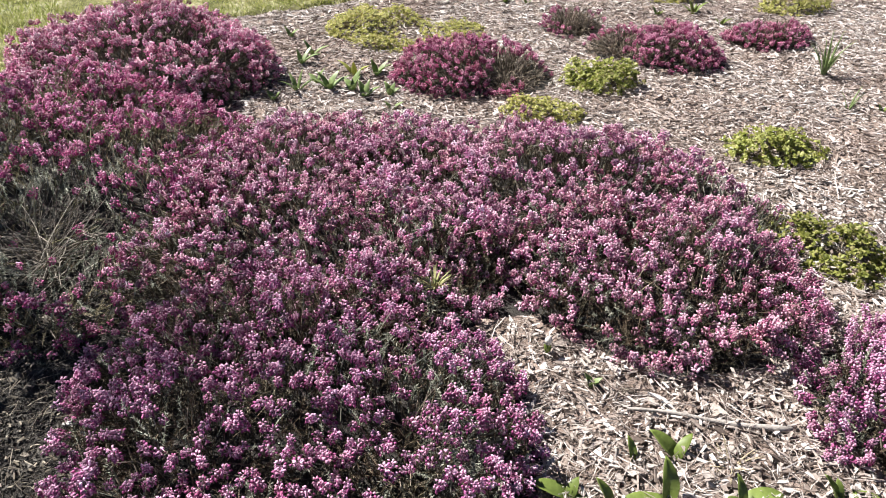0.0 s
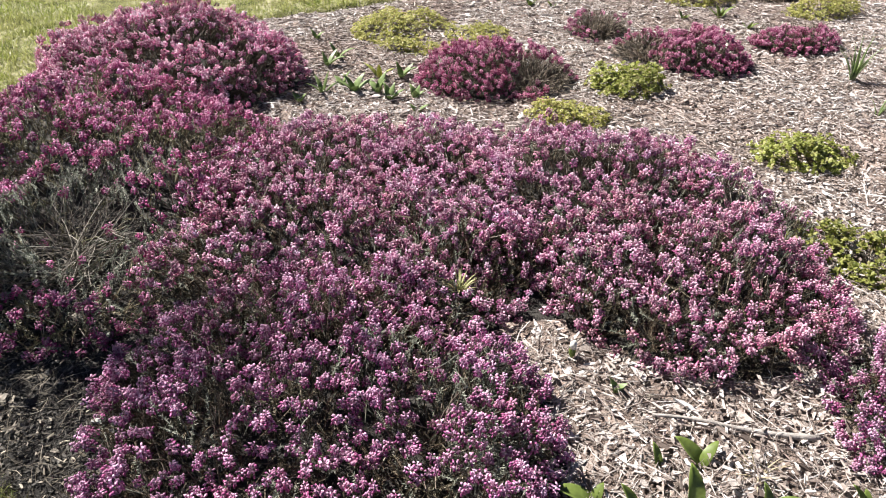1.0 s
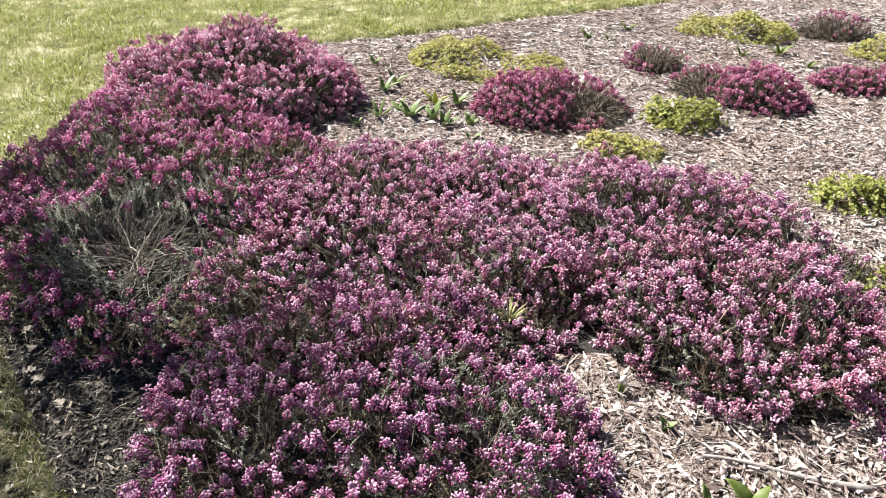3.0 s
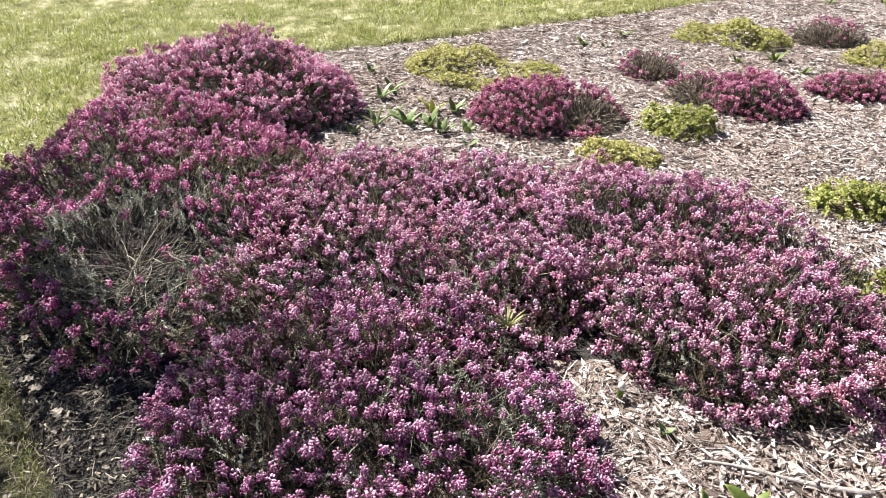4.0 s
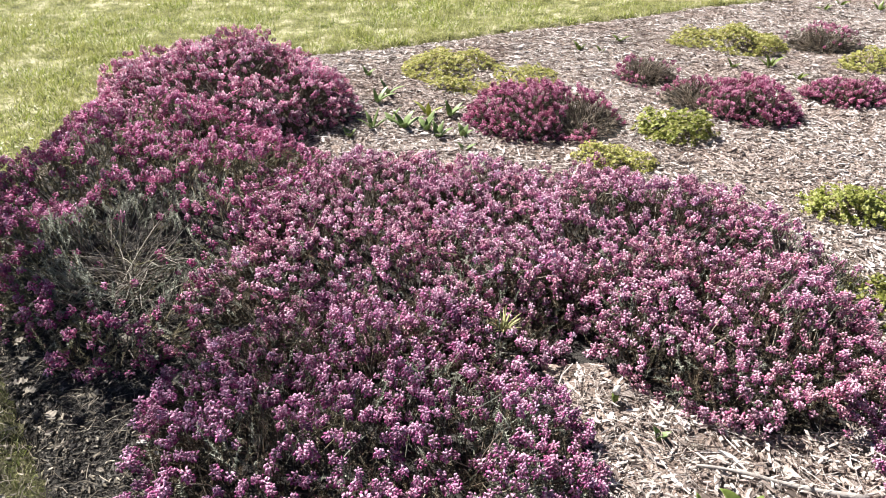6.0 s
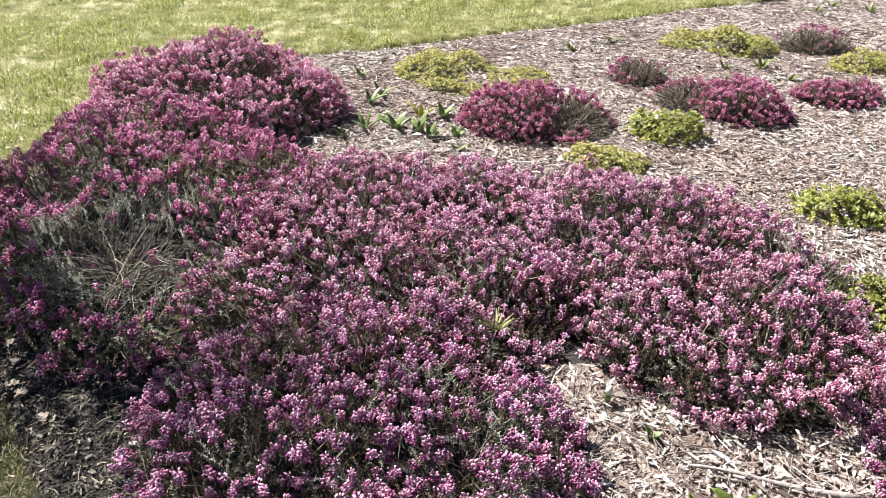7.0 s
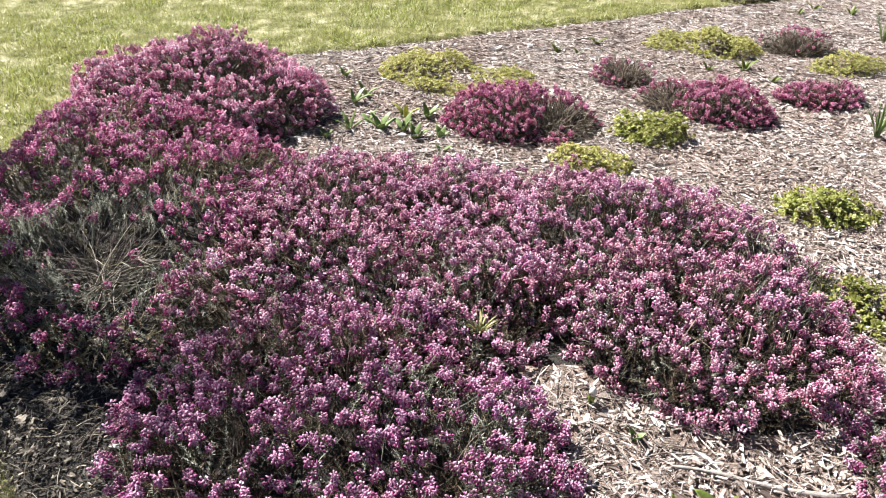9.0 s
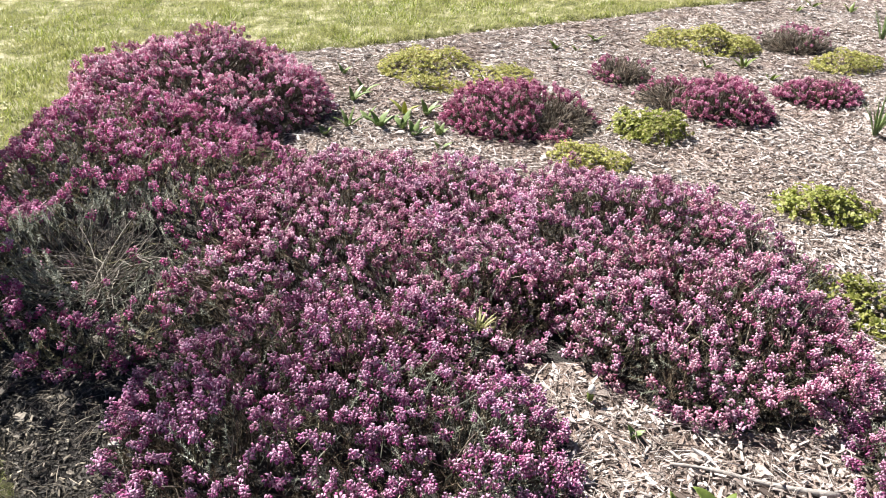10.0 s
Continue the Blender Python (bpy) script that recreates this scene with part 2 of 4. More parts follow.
def flower_head(rng, length=0.022, bells=22, fine=True, girth=0.0080):
    """A rounded spike of bells that hang outwards on short stalks round a stem along +z, the young upper ones
    paler than the lower ones: V, F and the faces' materials."""
    V0, F0 = tube([(0, 0, -0.004), (0, 0, length * 0.5), (0, 0, length)], [0.0008, 0.0008, 0.0005], 3, False)
    Vs, Fs, fm, off = [V0], [F0], [0] * len(F0), len(V0)
    for i in range(bells):
        u = (i + 0.5) / bells
        a = i * 2.4 + rng.uniform(-0.5, 0.5)
        droop = -1.0 + 1.1 * u ** 2 + rng.uniform(-0.25, 0.25)
        d = np.array([[math.cos(a) * math.cos(droop), math.sin(a) * math.cos(droop), math.sin(droop)]])
        ln = rng.uniform(0.0075, 0.0095) * (1.08 - 0.25 * u) * (1.16 if fine else 1.0)
        V, F = bell(ln * 1.06, ln * 0.35, 4) if fine else bell(ln * 1.12, ln * 0.52, 3)
        M = frames_along(d, np.array([a]))[0]
        r = girth * (1 - 0.70 * u ** 1.5) * rng.uniform(0.8, 1.15)
        Vs.append(V @ M.T + [math.cos(a) * r, math.sin(a) * r, 0.005 + length * u])
        # the stalk joins the bell to the stem
        n = len(V) - 2
        Fs += [F + off, np.array([(min(2, int(u * 3)) * 3, off + n, off)])]
        pale = u + rng.uniform(-0.22, 0.22)
        fm += [int(pale > 0.42)] * n + [int(pale > 0.66)] * n + [1]
        off += len(V)
    return np.concatenate(Vs), np.concatenate(Fs), np.array(fm)


def sprig(rng, length, needles, needle, width=0.0007, fan=0.75):
    """A bending stem along +z set all round with short needles."""
    bend = rng.uniform(0.10, 0.28) * length
    out = [tube([(0, 0, 0), (bend * 0.25, 0, length * 0.5), (bend, 0, length)], [width * 1.3, width * 1.0, width * 0.6], 3, False)]
    for i in range(needles):
        u = 0.40 + 0.60 * (i + rng.uniform()) / needles
        a = i * 2.4 + rng.uniform(-0.5, 0.5)
        e = fan + rng.uniform(-0.3, 0.3)
        d = np.array([math.cos(a) * math.cos(e), math.sin(a) * math.cos(e), math.sin(e)])
        s = np.array([-math.sin(a), math.cos(a), 0.0])
        b = np.array([bend * u * u, 0, length * u])
        n = needle * rng.uniform(0.7, 1.2)
        V = np.array([b - s * width, b + s * width, b + d * n])
        out.append((V, np.array([(0, 1, 2)])))
    return join(out)


def leaf_blade(length, width, bend, fold, rows=4, tip=0.9, blunt=1.0):
    """A pointed leaf along +z, folded on its midrib and arching towards +x; two-sided with a little thickness."""
    V, F = [], []
    for i in range(rows + 1):
        u = i / rows
        w = width * 0.5 * max(0.02, math.sin(math.pi * min(1.0, 0.12 + 0.88 * u) ** tip)) ** blunt
        ang = bend * u
        x = length * (1 - math.cos(ang)) / bend if abs(bend) > 1e-3 else 0.0
        z = length * math.sin(ang) / bend if abs(bend) > 1e-3 else length * u
        n = (math.cos(ang), -math.sin(ang))
        for s in (-1, 0, 1):
            k = -fold * w * abs(s)
            V.append((x + n[0] * -k, s * w, z + n[1] * -k))
    for i in range(rows):
        for s in range(2):
            p = i * 3 + s
            F += [(p, p + 1, p + 4), (p, p + 4, p + 3)]
    return np.array(V), np.array(F)


def leaflet(length, width, fold):
    """A small kite-shaped leaf along +z with a folded midrib."""
    w, k = width / 2, fold * width / 2
    V = np.array([(0, 0, 0), (k, -w, length * 0.5), (0, 0, length * 0.55), (k, w, length * 0.5), (0.1 * length, 0, length)])
    return V, np.array([(0, 1, 2), (0, 2, 3), (1, 4, 2), (2, 4, 3)])


def broad_leaf(length, width, fold, curl):
    """A rounded, wavy leaf along +z, folded on its midrib."""
    V, F = [], []
    for i, (u, w) in enumerate(((0.0, 0.12), (0.3, 0.8), (0.62, 1.0), (0.9, 0.55), (1.0, 0.05))):
        x = curl * u * u * length
        for k in (-1, 0, 1):
            V.append((x + fold * abs(k) * w * width * 0.5 + (0.06 * length if k and i % 2 else 0.0), k * w * width * 0.5, u * length))
    for i in range(4):
        for k in range(2):
            p = i * 3 + k
            F += [(p, p + 1, p + 4), (p, p + 4, p + 3)]
    return np.array(V), np.array(F)


def rosette(rng, leaves, size, broad=False):
    out = []
    for i in range(leaves):
        a = i * 2.4 + rng.uniform(-0.5, 0.5)
        tilt = rng.uniform(0.5, 1.35)
        ln = size * rng.uniform(0.7, 1.2)
        V, F = broad_leaf(ln, ln * rng.uniform(0.65, 0.9), rng.uniform(0.0, 0.5), rng.uniform(-0.1, 0.4)) if broad else leaflet(ln, size * rng.uniform(0.55, 0.8), rng.uniform(0.1, 0.6))
        d = np.array([[math.cos(a) * math.sin(tilt), math.sin(a) * math.sin(tilt), math.cos(tilt)]])
        # the upper face looks up and inwards
        z, up = d[0], np.array([0, 0, 1.0])
        y = np.cross(up, z)
        y /= np.linalg.norm(y)
        M = np.stack([np.cross(y, z), y, z], 1)
        out.append((V @ M.T + [0, 0, 0.25 * size * i / leaves], F))
    return join(out)


def chip(rng, length, width, thick):
    """A torn flake of bark: a bent slab with ragged ends."""
    x = (np.array([-0.5, 0.05, 0.5, 0.40, -0.03, -0.42]) + rng.uniform(-0.14, 0.14, 6)) * length
    y = (np.array([-0.20, -0.5, -0.25, 0.24, 0.5, 0.30]) + rng.uniform(-0.2, 0.2, 6)) * width
    n = 6
    z = rng.uniform(-2.5, 2.5) * x * x + rng.uniform(-0.3, 0.3, n) * thick
    V = np.concatenate([np.stack([x * 0.96, y * 0.9, z + thick / 2], 1), np.stack([x, y, z - thick / 2], 1)])
    F = [(0, 1, 5), (1, 4, 5), (1, 2, 4), (2, 3, 4)]
    for k in range(n):
        q = (k + 1) % n
        F += [(k, n + k, n + q), (k, n + q, q)]
    return V, np.array(F)


def flake(rng, length, width, thick):
    """A small four-cornered flake."""
    x = (np.array([-0.5, 0.4, 0.5, -0.35]) + rng.uniform(-0.18, 0.18, 4)) * length
    y = (np.array([-0.3, -0.45, 0.25, 0.45]) + rng.uniform(-0.24, 0.24, 4)) * width
    z = rng.uniform(-0.8, 0.8, 4) * thick
    V = np.concatenate([np.stack([x * 0.96, y * 0.9, z + thick / 2], 1), np.stack([x, y, z - thick / 2], 1)])
    F = [(0, 1, 2), (0, 2, 3)]
    for k in range(4):
        q = (k + 1) % 4
        F += [(k, 4 + k, 4 + q), (k, 4 + q, q)]
    return V, np.array(F)


def splinter(rng, length, width):
    """A thin bent strip torn from bark, three-sided."""
    b = rng.uniform(-0.12, 0.12) * length
    return tube([(-length / 2, 0, 0), (0, b, width * 0.5), (length / 2, 0, 0)], [width * 0.35, width * 0.5, width * 0.3], 3, False)


rt = np.random.default_rng(5)
HEAD_FINE = [flower_head(rt, L, b) for L, b in ((0.013, 13), (0.018, 16), (0.023, 18), (0.011, 12), (0.028, 21), (0.016, 14), (0.020, 17))]
HEAD_LONG = [flower_head(rt, L, b, True, 0.0060) for L, b in ((0.034, 20), (0.046, 26), (0.058, 32))]
HEAD_FAR = [flower_head(rt, L, b, False) for L, b in ((0.014, 13), (0.019, 15), (0.025, 17), (0.011, 11), (0.017, 14))]
SPRIG_LEN = np.array([0.10, 0.12, 0.085, 0.11])
SPRIG = [sprig(rt, L, n, 0.0080, 0.0011, 0.55) for L, n in zip(SPRIG_LEN, (34, 38, 30, 36))]
SPRIG_FAR = [sprig(rt, L, n, 0.0095, 0.0013, 0.45) for L, n in zip(SPRIG_LEN, (28, 32, 25, 30))]
DRY_LEN = np.array([0.12, 0.15, 0.10])
SPRIG_DRY = [sprig(rt, L, n, 0.008, 0.0009, 0.5) for L, n in zip(DRY_LEN, (26, 30, 20))]
ROSETTES = [rosette(rt, n, s) for n, s in ((8, 0.012), (9, 0.014), (7, 0.0105), (9, 0.013))]
BROAD_ROSETTES = [rosette(rt, n, s, True) for n, s in ((6, 0.015), (7, 0.018), (5, 0.013), (6, 0.017))]

# ---------------------------------------------------------------- heather plants of the bed: round lobes as x, y, radii, turn, height
HEATHERS = [
    dict(label="low pink heather in full bloom beside dark soil", bells=DEEP_PINK, heads=HEAD_FINE, count=6000, leaf=3200, seed=21, rough=0.10, scale=1.0, wilt=0.12, space=0.032,
         blobs=[(-0.36, 1.56, 0.44, 0.54, 0, 0.21), (0.06, 1.42, 0.35, 0.46, 0, 0.19), (-0.18, 1.78, 0.42, 0.40, -10, 0.20), (-0.45, 1.25, 0.32, 0.38, 0, 0.17)],
         thin=[(0.28, 1.50, 0.13), (0.22, 1.75, 0.10), (-0.44, 1.82, 0.20), (-0.70, 1.84, 0.14), (0.02, 1.67, 0.09), (0.16, 1.60, 0.08)], faded=[(0.22, 1.58, 0.22), (0.26, 1.32, 0.16), (0.0, 1.66, 0.15)], single=300),
    dict(label="spreading pink heather covered in pale pink bells", bells=PINK, heads=HEAD_FAR, count=4500, seed=31, rough=0.10, scale=1.0, space=0.030, wilt=0.12, faded=[(0.1, 2.2, 0.15), (-0.5, 2.3, 0.15)],
         blobs=[(-0.28, 2.64, 0.50, 0.62, 0, 0.22), (0.02, 2.25, 0.48, 0.52, 0, 0.20), (-0.45, 2.24, 0.37, 0.47, 0, 0.19)], thin=[(-0.73, 2.07, 0.16), (-0.58, 2.02, 0.12)], single=300),
    dict(label="broad pink heather with grey bare twigs at its edge", bells=PINK, heads=HEAD_FAR, count=4500, seed=41, gaps=0.28, rough=0.10, scale=1.0, space=0.030, wilt=0.14, faded=[(0.75, 2.18, 0.18), (0.3, 2.4, 0.12), (0.62, 2.32, 0.14)],
         blobs=[(0.62, 2.50, 0.70, 0.56, -12, 0.21), (0.25, 2.75, 0.44, 0.36, 0, 0.19), (1.19, 2.28, 0.27, 0.27, 0, 0.14)], bare=[(1.27, 2.27, 0.19), (1.20, 2.40, 0.11)], single=300),
    dict(label="pink heather overhanging the bark mulch", bells=BRIGHT_PINK, heads=HEAD_FINE, count=6000, leaf=3200, seed=53, rough=0.11, scale=1.0, space=0.032, gaps=0.4, wilt=0.14,
         blobs=[(0.93, 1.925, 0.41, 0.37, 0, 0.18), (1.09, 1.87, 0.25, 0.29, 0, 0.15), (0.69, 2.04, 0.28, 0.33, 0, 0.165), (0.86, 2.14, 0.42, 0.34, 0, 0.185)], thin=[(0.56, 2.06, 0.14), (0.92, 2.12, 0.12)], faded=[(0.58, 2.08, 0.16), (1.2, 2.12, 0.14)], single=300),
    dict(label="magenta heather with a bare grey woody gap", bells=MAGENTA, heads=HEAD_FAR, count=4500, seed=61, rough=0.11, scale=1.08, space=0.033, gaps=0.5, wilt=0.15, leaf_mat=OLIVE_NEEDLE,
         blobs=[(-1.24, 2.85, 0.57, 0.56, 0, 0.29), (-1.18, 2.34, 0.36, 0.42, 12, 0.25), (-0.75, 2.78, 0.42, 0.46, 0, 0.24), (-1.22, 3.32, 0.52, 0.38, 0, 0.26), (-0.90, 2.12, 0.22, 0.30, 0, 0.10), (-1.00, 2.05, 0.23, 0.26, 0, 0.13)],
         thin=[(-0.98, 2.10, 0.16), (-0.85, 2.64, 0.16), (-0.80, 2.05, 0.12)], twigs=150,
         faded=[(-1.03, 2.58, 0.14), (-0.94, 2.10, 0.15), (-0.85, 2.66, 0.12)], single=300),
    dict(label="tall rounded rose-pink heather mound beside the lawn", bells=ROSE, heads=HEAD_FAR, count=4500, seed=71, rough=0.10, scale=1.15, space=0.034, gaps=0.25, wilt=0.04,
         blobs=[(-1.14, 4.02, 0.61, 0.54, 0, 0.28), (-1.08, 3.98, 0.46, 0.44, 0, 0.335), (-1.08, 3.98, 0.28, 0.30, 0, 0.365), (-0.88, 3.88, 0.46, 0.40, 0, 0.28), (-1.16, 3.72, 0.50, 0.42, 0, 0.29)], single=300),
    dict(label="upright bright pink heather with long flower spikes", bells=DEEP_PINK, heads=HEAD_LONG, count=2800, leaf=3000, seed=81, rough=0.06,
         blobs=[(1.40, 1.39, 0.32, 0.32, 0, 0.12)], faded=[(1.18, 1.55, 0.15)], wilt=0.15, single=140),
    dict(label="compact ruby-red heather cushion with dead twigs on one side", bells=RUBY, heads=HEAD_FAR, count=5000, space=0.026, gaps=0.1, seed=91, rough=0.07, scale=0.95, group="ruby heathers",
         blobs=[(0.45, 3.78, 0.34, 0.28, 0, 0.16), (0.67, 3.74, 0.24, 0.25, 0, 0.135)], bare=[(0.80, 3.66, 0.22)], single=200),
    dict(label="long ruby-red heather cushion, grey-green at one end", bells=RUBY, heads=HEAD_FAR, count=5000, space=0.026, gaps=0.1, seed=101, rough=0.06, scale=0.95, group="ruby heathers",
         blobs=[(1.53, 3.93, 0.31, 0.20, -33, 0.165), (1.33, 4.06, 0.20, 0.18, 0, 0.14)], bare=[(1.24, 4.02, 0.19)], single=200),
    dict(label="small flat ruby-red heather", bells=RUBY, heads=HEAD_FAR, count=5000, space=0.026, gaps=0.1, seed=111, rough=0.05, scale=0.9, group="ruby heathers",
         blobs=[(2.15, 4.13, 0.25, 0.18, 0, 0.105)], single=150),
    dict(label="mostly dead grey-brown heather with few flowers", bells=RUBY, heads=HEAD_FAR, count=3000, seed=121, rough=0.04, scale=0.85, group="ruby heathers",
         blobs=[(1.16, 4.43, 0.19, 0.18, 0, 0.14)], bare=[(1.2, 4.41, 0.20)]),
    dict(label="twiggy brown heather with a ruby top", bells=RUBY, heads=HEAD_FAR, count=3000, seed=131, rough=0.04, scale=0.85, group="ruby heathers",
         blobs=[(2.38, 5.02, 0.27, 0.18, 0, 0.155)], bare=[(2.22, 4.96, 0.24), (2.60, 4.92, 0.18)]),
]

# ---------------------------------------------------------------- ground, lawn and bed
# lawn edge round the bed, clockwise from the near side
EDGE = [(0.9, 0.48), (0.2, 0.52), (-0.30, 0.66), (-0.63, 0.96), (-0.89, 1.33), (-1.03, 1.50), (-1.17, 1.70), (-1.36, 1.96), (-1.50, 2.2), (-1.66, 2.6), (-1.80, 3.1),
        (-1.84, 3.6), (-1.75, 4.1), (-1.50, 4.5), (-1.12, 4.76), (-0.73, 4.92), (-0.42, 4.99), (-0.14, 5.11), (0.22, 5.27), (0.61, 5.45),
        (1.01, 5.60), (1.45, 5.79), (1.91, 6.01), (2.39, 6.19), (2.89, 6.35), (3.6, 6.52), (4.4, 6.58), (5.2, 6.40), (5.8, 5.95), (6.1, 5.3), (6.0, 4.5), (5.6, 3.6), (5.0, 2.7), (4.2, 1.8),
        (3.2, 1.1), (2.1, 0.65)]


def inside(x, y, poly):
    r = np.zeros(np.shape(x), bool)
    for (x0, y0), (x1, y1) in zip(poly, poly[1:] + poly[:1]):
        if y0 != y1:
            r ^= ((y0 > y) != (y1 > y)) & (x < (x1 - x0) * (y - y0) / (y1 - y0) + x0)
    return r


def edge_distance(x, y, poly):
    d = np.full(np.shape(x), 1e9)
    for (x0, y0), (x1, y1) in zip(poly, poly[1:] + poly[:1]):
        ux, uy = x1 - x0, y1 - y0
        t = np.clip(((x - x0) * ux + (y - y0) * uy) / (ux * ux + uy * uy), 0, 1)
        d = np.minimum(d, np.hypot(x - x0 - t * ux, y - y0 - t * uy))
    return d


def bed_height(x, y):
    """Mulch surface: a cut edge that dips below the lawn, then a gentle uneven rise."""
    d = np.where(inside(x, y, EDGE), 1, -1) * edge_distance(x, y, EDGE)
    lift = np.clip((d + 0.03) / 0.10, 0, 1)
    return -0.035 + 0.038 * lift + (0.012 * value_noise(x * 6, y * 6, 1) + 0.008 * value_noise(x * 17, y * 17, 2)) * lift


def lawn_height(x, y):
    d = np.where(inside(x, y, EDGE), 1, -1) * edge_distance(x, y, EDGE)
    dip = np.clip((d + 0.02) / 0.06, 0, 1)
    near = np.clip(1.5 - np.hypot(x, y - 3) / 12, 0, 1)
    return 0.012 - 0.09 * dip + near * (0.018 * (value_noise(x * 1.7, y * 1.7, 3) - 0.5) + 0.010 * (value_noise(x * 7, y * 7, 4) - 0.5))


def grid_mesh(name, xs, ys, height, mats, keep=None, face_mat=None):
    X, Y = np.meshgrid(xs, ys)
    Z = height(X, Y)
    V = np.stack([X, Y, Z], -1).reshape(-1, 3)
    n = len(xs)
    i, j = np.meshgrid(np.arange(len(xs) - 1), np.arange(len(ys) - 1))
    p = (j * n + i).ravel()
    cx, cy = X[:-1, :-1].ravel(), Y[:-1, :-1].ravel()
    ok = np.ones(len(p), bool) if keep is None else keep(cx, cy)
    p, cx, cy = p[ok], cx[ok], cy[ok]
    F = np.concatenate([np.stack([p, p + 1, p + n + 1], 1), np.stack([p, p + n + 1, p + n], 1)])
    fm = None if face_mat is None else np.tile(face_mat(cx, cy), 2)
    return tri_mesh(name, V, F, mats, fm, True)


def spread(lo, hi, near_lo, near_hi, fine):
    a = near_lo - np.geomspace(0.05, near_lo - lo, 24)[::-1]
    b = near_hi + np.geomspace(0.05, hi - near_hi, 24)
    return np.concatenate([a, np.arange(near_lo, near_hi + 1e-6, fine), b])


# face mask: worn near corner of the lawn, with shade put into its colour
ground = new("ground", grid_mesh("ground", spread(-2000, 2000, -5, 6, 0.07), spread(-2000, 2000, -1, 9, 0.07), lawn_height, [LAWN_SOIL, WORN_SHADED_LAWN],
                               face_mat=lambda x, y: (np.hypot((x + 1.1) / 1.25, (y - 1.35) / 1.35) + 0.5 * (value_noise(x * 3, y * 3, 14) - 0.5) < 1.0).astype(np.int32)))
tagged(ground, "uneven spring lawn of short yellow-green grass and pale thatch", "lawn", kind="structure")


def dome(x, y, blobs):
    """Height of a plant's rounded surface over the ground; 0 outside its foot."""
    h = np.zeros(np.shape(x))
    for cx, cy, rx, ry, rot, hh in blobs:
        c, s = math.cos(radians(rot)), math.sin(radians(rot))
        u, v = ((x - cx) * c + (y - cy) * s) / rx, ((y - cy) * c - (x - cx) * s) / ry
        r = np.sqrt(u * u + v * v)
        h = np.maximum(h, hh * np.clip(1 - r ** 2.3, 0, 1) ** 0.52)
    return h


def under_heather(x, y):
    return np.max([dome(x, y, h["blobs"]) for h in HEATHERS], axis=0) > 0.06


def soil_and_shade_zone(x, y):
    """Bare dark soil along the near lawn edge, where no mulch lies; the same dark colour paints shade under heathers
    and in one gap.
    """
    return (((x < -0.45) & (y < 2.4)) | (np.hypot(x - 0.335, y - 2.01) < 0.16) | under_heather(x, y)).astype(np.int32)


bed = new("flower_bed", grid_mesh("flower_bed", np.arange(-2.0, 6.3, 0.05), np.arange(0.3, 6.8, 0.05), bed_height, [BED_SOIL, DARK_SOIL_AND_SHADE],
                                  keep=lambda x, y: inside(x, y, EDGE) | (edge_distance(x, y, EDGE) < 0.06), face_mat=soil_and_shade_zone))
tagged(bed, "brown garden bed mulched with bleached bark chips", "flower bed", kind="structure")

# ---------------------------------------------------------------- heather plants
# dark hollows between the shoots: x, y, radius
PITS = [(0.325, 1.99, 0.11), (0.085, 1.45, 0.085), (-0.74, 2.39, 0.10), (-0.80, 3.82, 0.08), (-0.10, 2.12, 0.05), (0.82, 2.06, 0.06), (-0.35, 1.55, 0.05), (0.45, 2.36, 0.05)]


# the large woody hollow: centre and radii
HOLLOW = (-1.04, 2.31, 0.22, 0.30)


def hollow_at(x, y):
    """Below 1 inside the woody hollow, 0 at its centre."""
    cx, cy, rx, ry = HOLLOW
    return np.hypot((x - cx) / rx, (y - cy) / ry) + 0.35 * (value_noise(x * 14, y * 14, 23) - 0.5)


def pit(x, y):
    return np.max([np.clip(1.4 - 1.2 * np.hypot(x - a, y - b) / r, 0, 1) for a, b, r in PITS], axis=0)


def surface(x, y, blobs, seed, rough):
    h = dome(x, y, blobs) * (1 - 0.75 * pit(x, y)) * (1 - 0.72 * np.clip((0.85 - hollow_at(x, y)) / 0.35, 0, 1))
    bump = rough * (value_noise(x * 5, y * 5, seed) - 0.5) + rough * 0.3 * (value_noise(x * 24, y * 24, seed + 2) - 0.5) + rough * 0.9 * (value_noise(x * 12, y * 12, seed + 1) - 0.5)
    return np.where(h > 0, np.maximum(h + bump * np.clip(h / 0.08, 0, 1), 0.015), 0.0)


def sample(blobs, density, rng, seed, rough):
    """Random points on the surface of the plant with their outward directions."""
    x0 = min(b[0] - max(b[2], b[3]) for b in blobs)
    x1 = max(b[0] + max(b[2], b[3]) for b in blobs)
    y0 = min(b[1] - max(b[2], b[3]) for b in blobs)
    y1 = max(b[1] + max(b[2], b[3]) for b in blobs)
    n = int((x1 - x0) * (y1 - y0) * density * 1.5)
    x, y = rng.uniform(x0, x1, n), rng.uniform(y0, y1, n)
    e = 0.012
    h = surface(x, y, blobs, seed, rough)
    gx = (dome(x + e, y, blobs) - dome(x - e, y, blobs)) / (2 * e)
    gy = (dome(x, y + e, blobs) - dome(x, y - e, blobs)) / (2 * e)
    g = np.minimum(np.hypot(gx, gy), 2.5)
    keep = (h > 0) & (rng.uniform(0, 1, n) < np.sqrt(1 + g * g) / 1.9)
    x, y, h, gx, gy = x[keep], y[keep], h[keep], gx[keep], gy[keep]
    N = np.stack([-gx, -gy, np.full(len(x), 1.1)], 1)
    N[:, :2] = np.clip(N[:, :2], -1.6, 1.6)
    N += rng.normal(0, 0.28, N.shape)
    N[:, 2] = np.maximum(N[:, 2], 0.15)
    N /= np.linalg.norm(N, axis=1, keepdims=True)
    return np.stack([x, y, h], 1), N


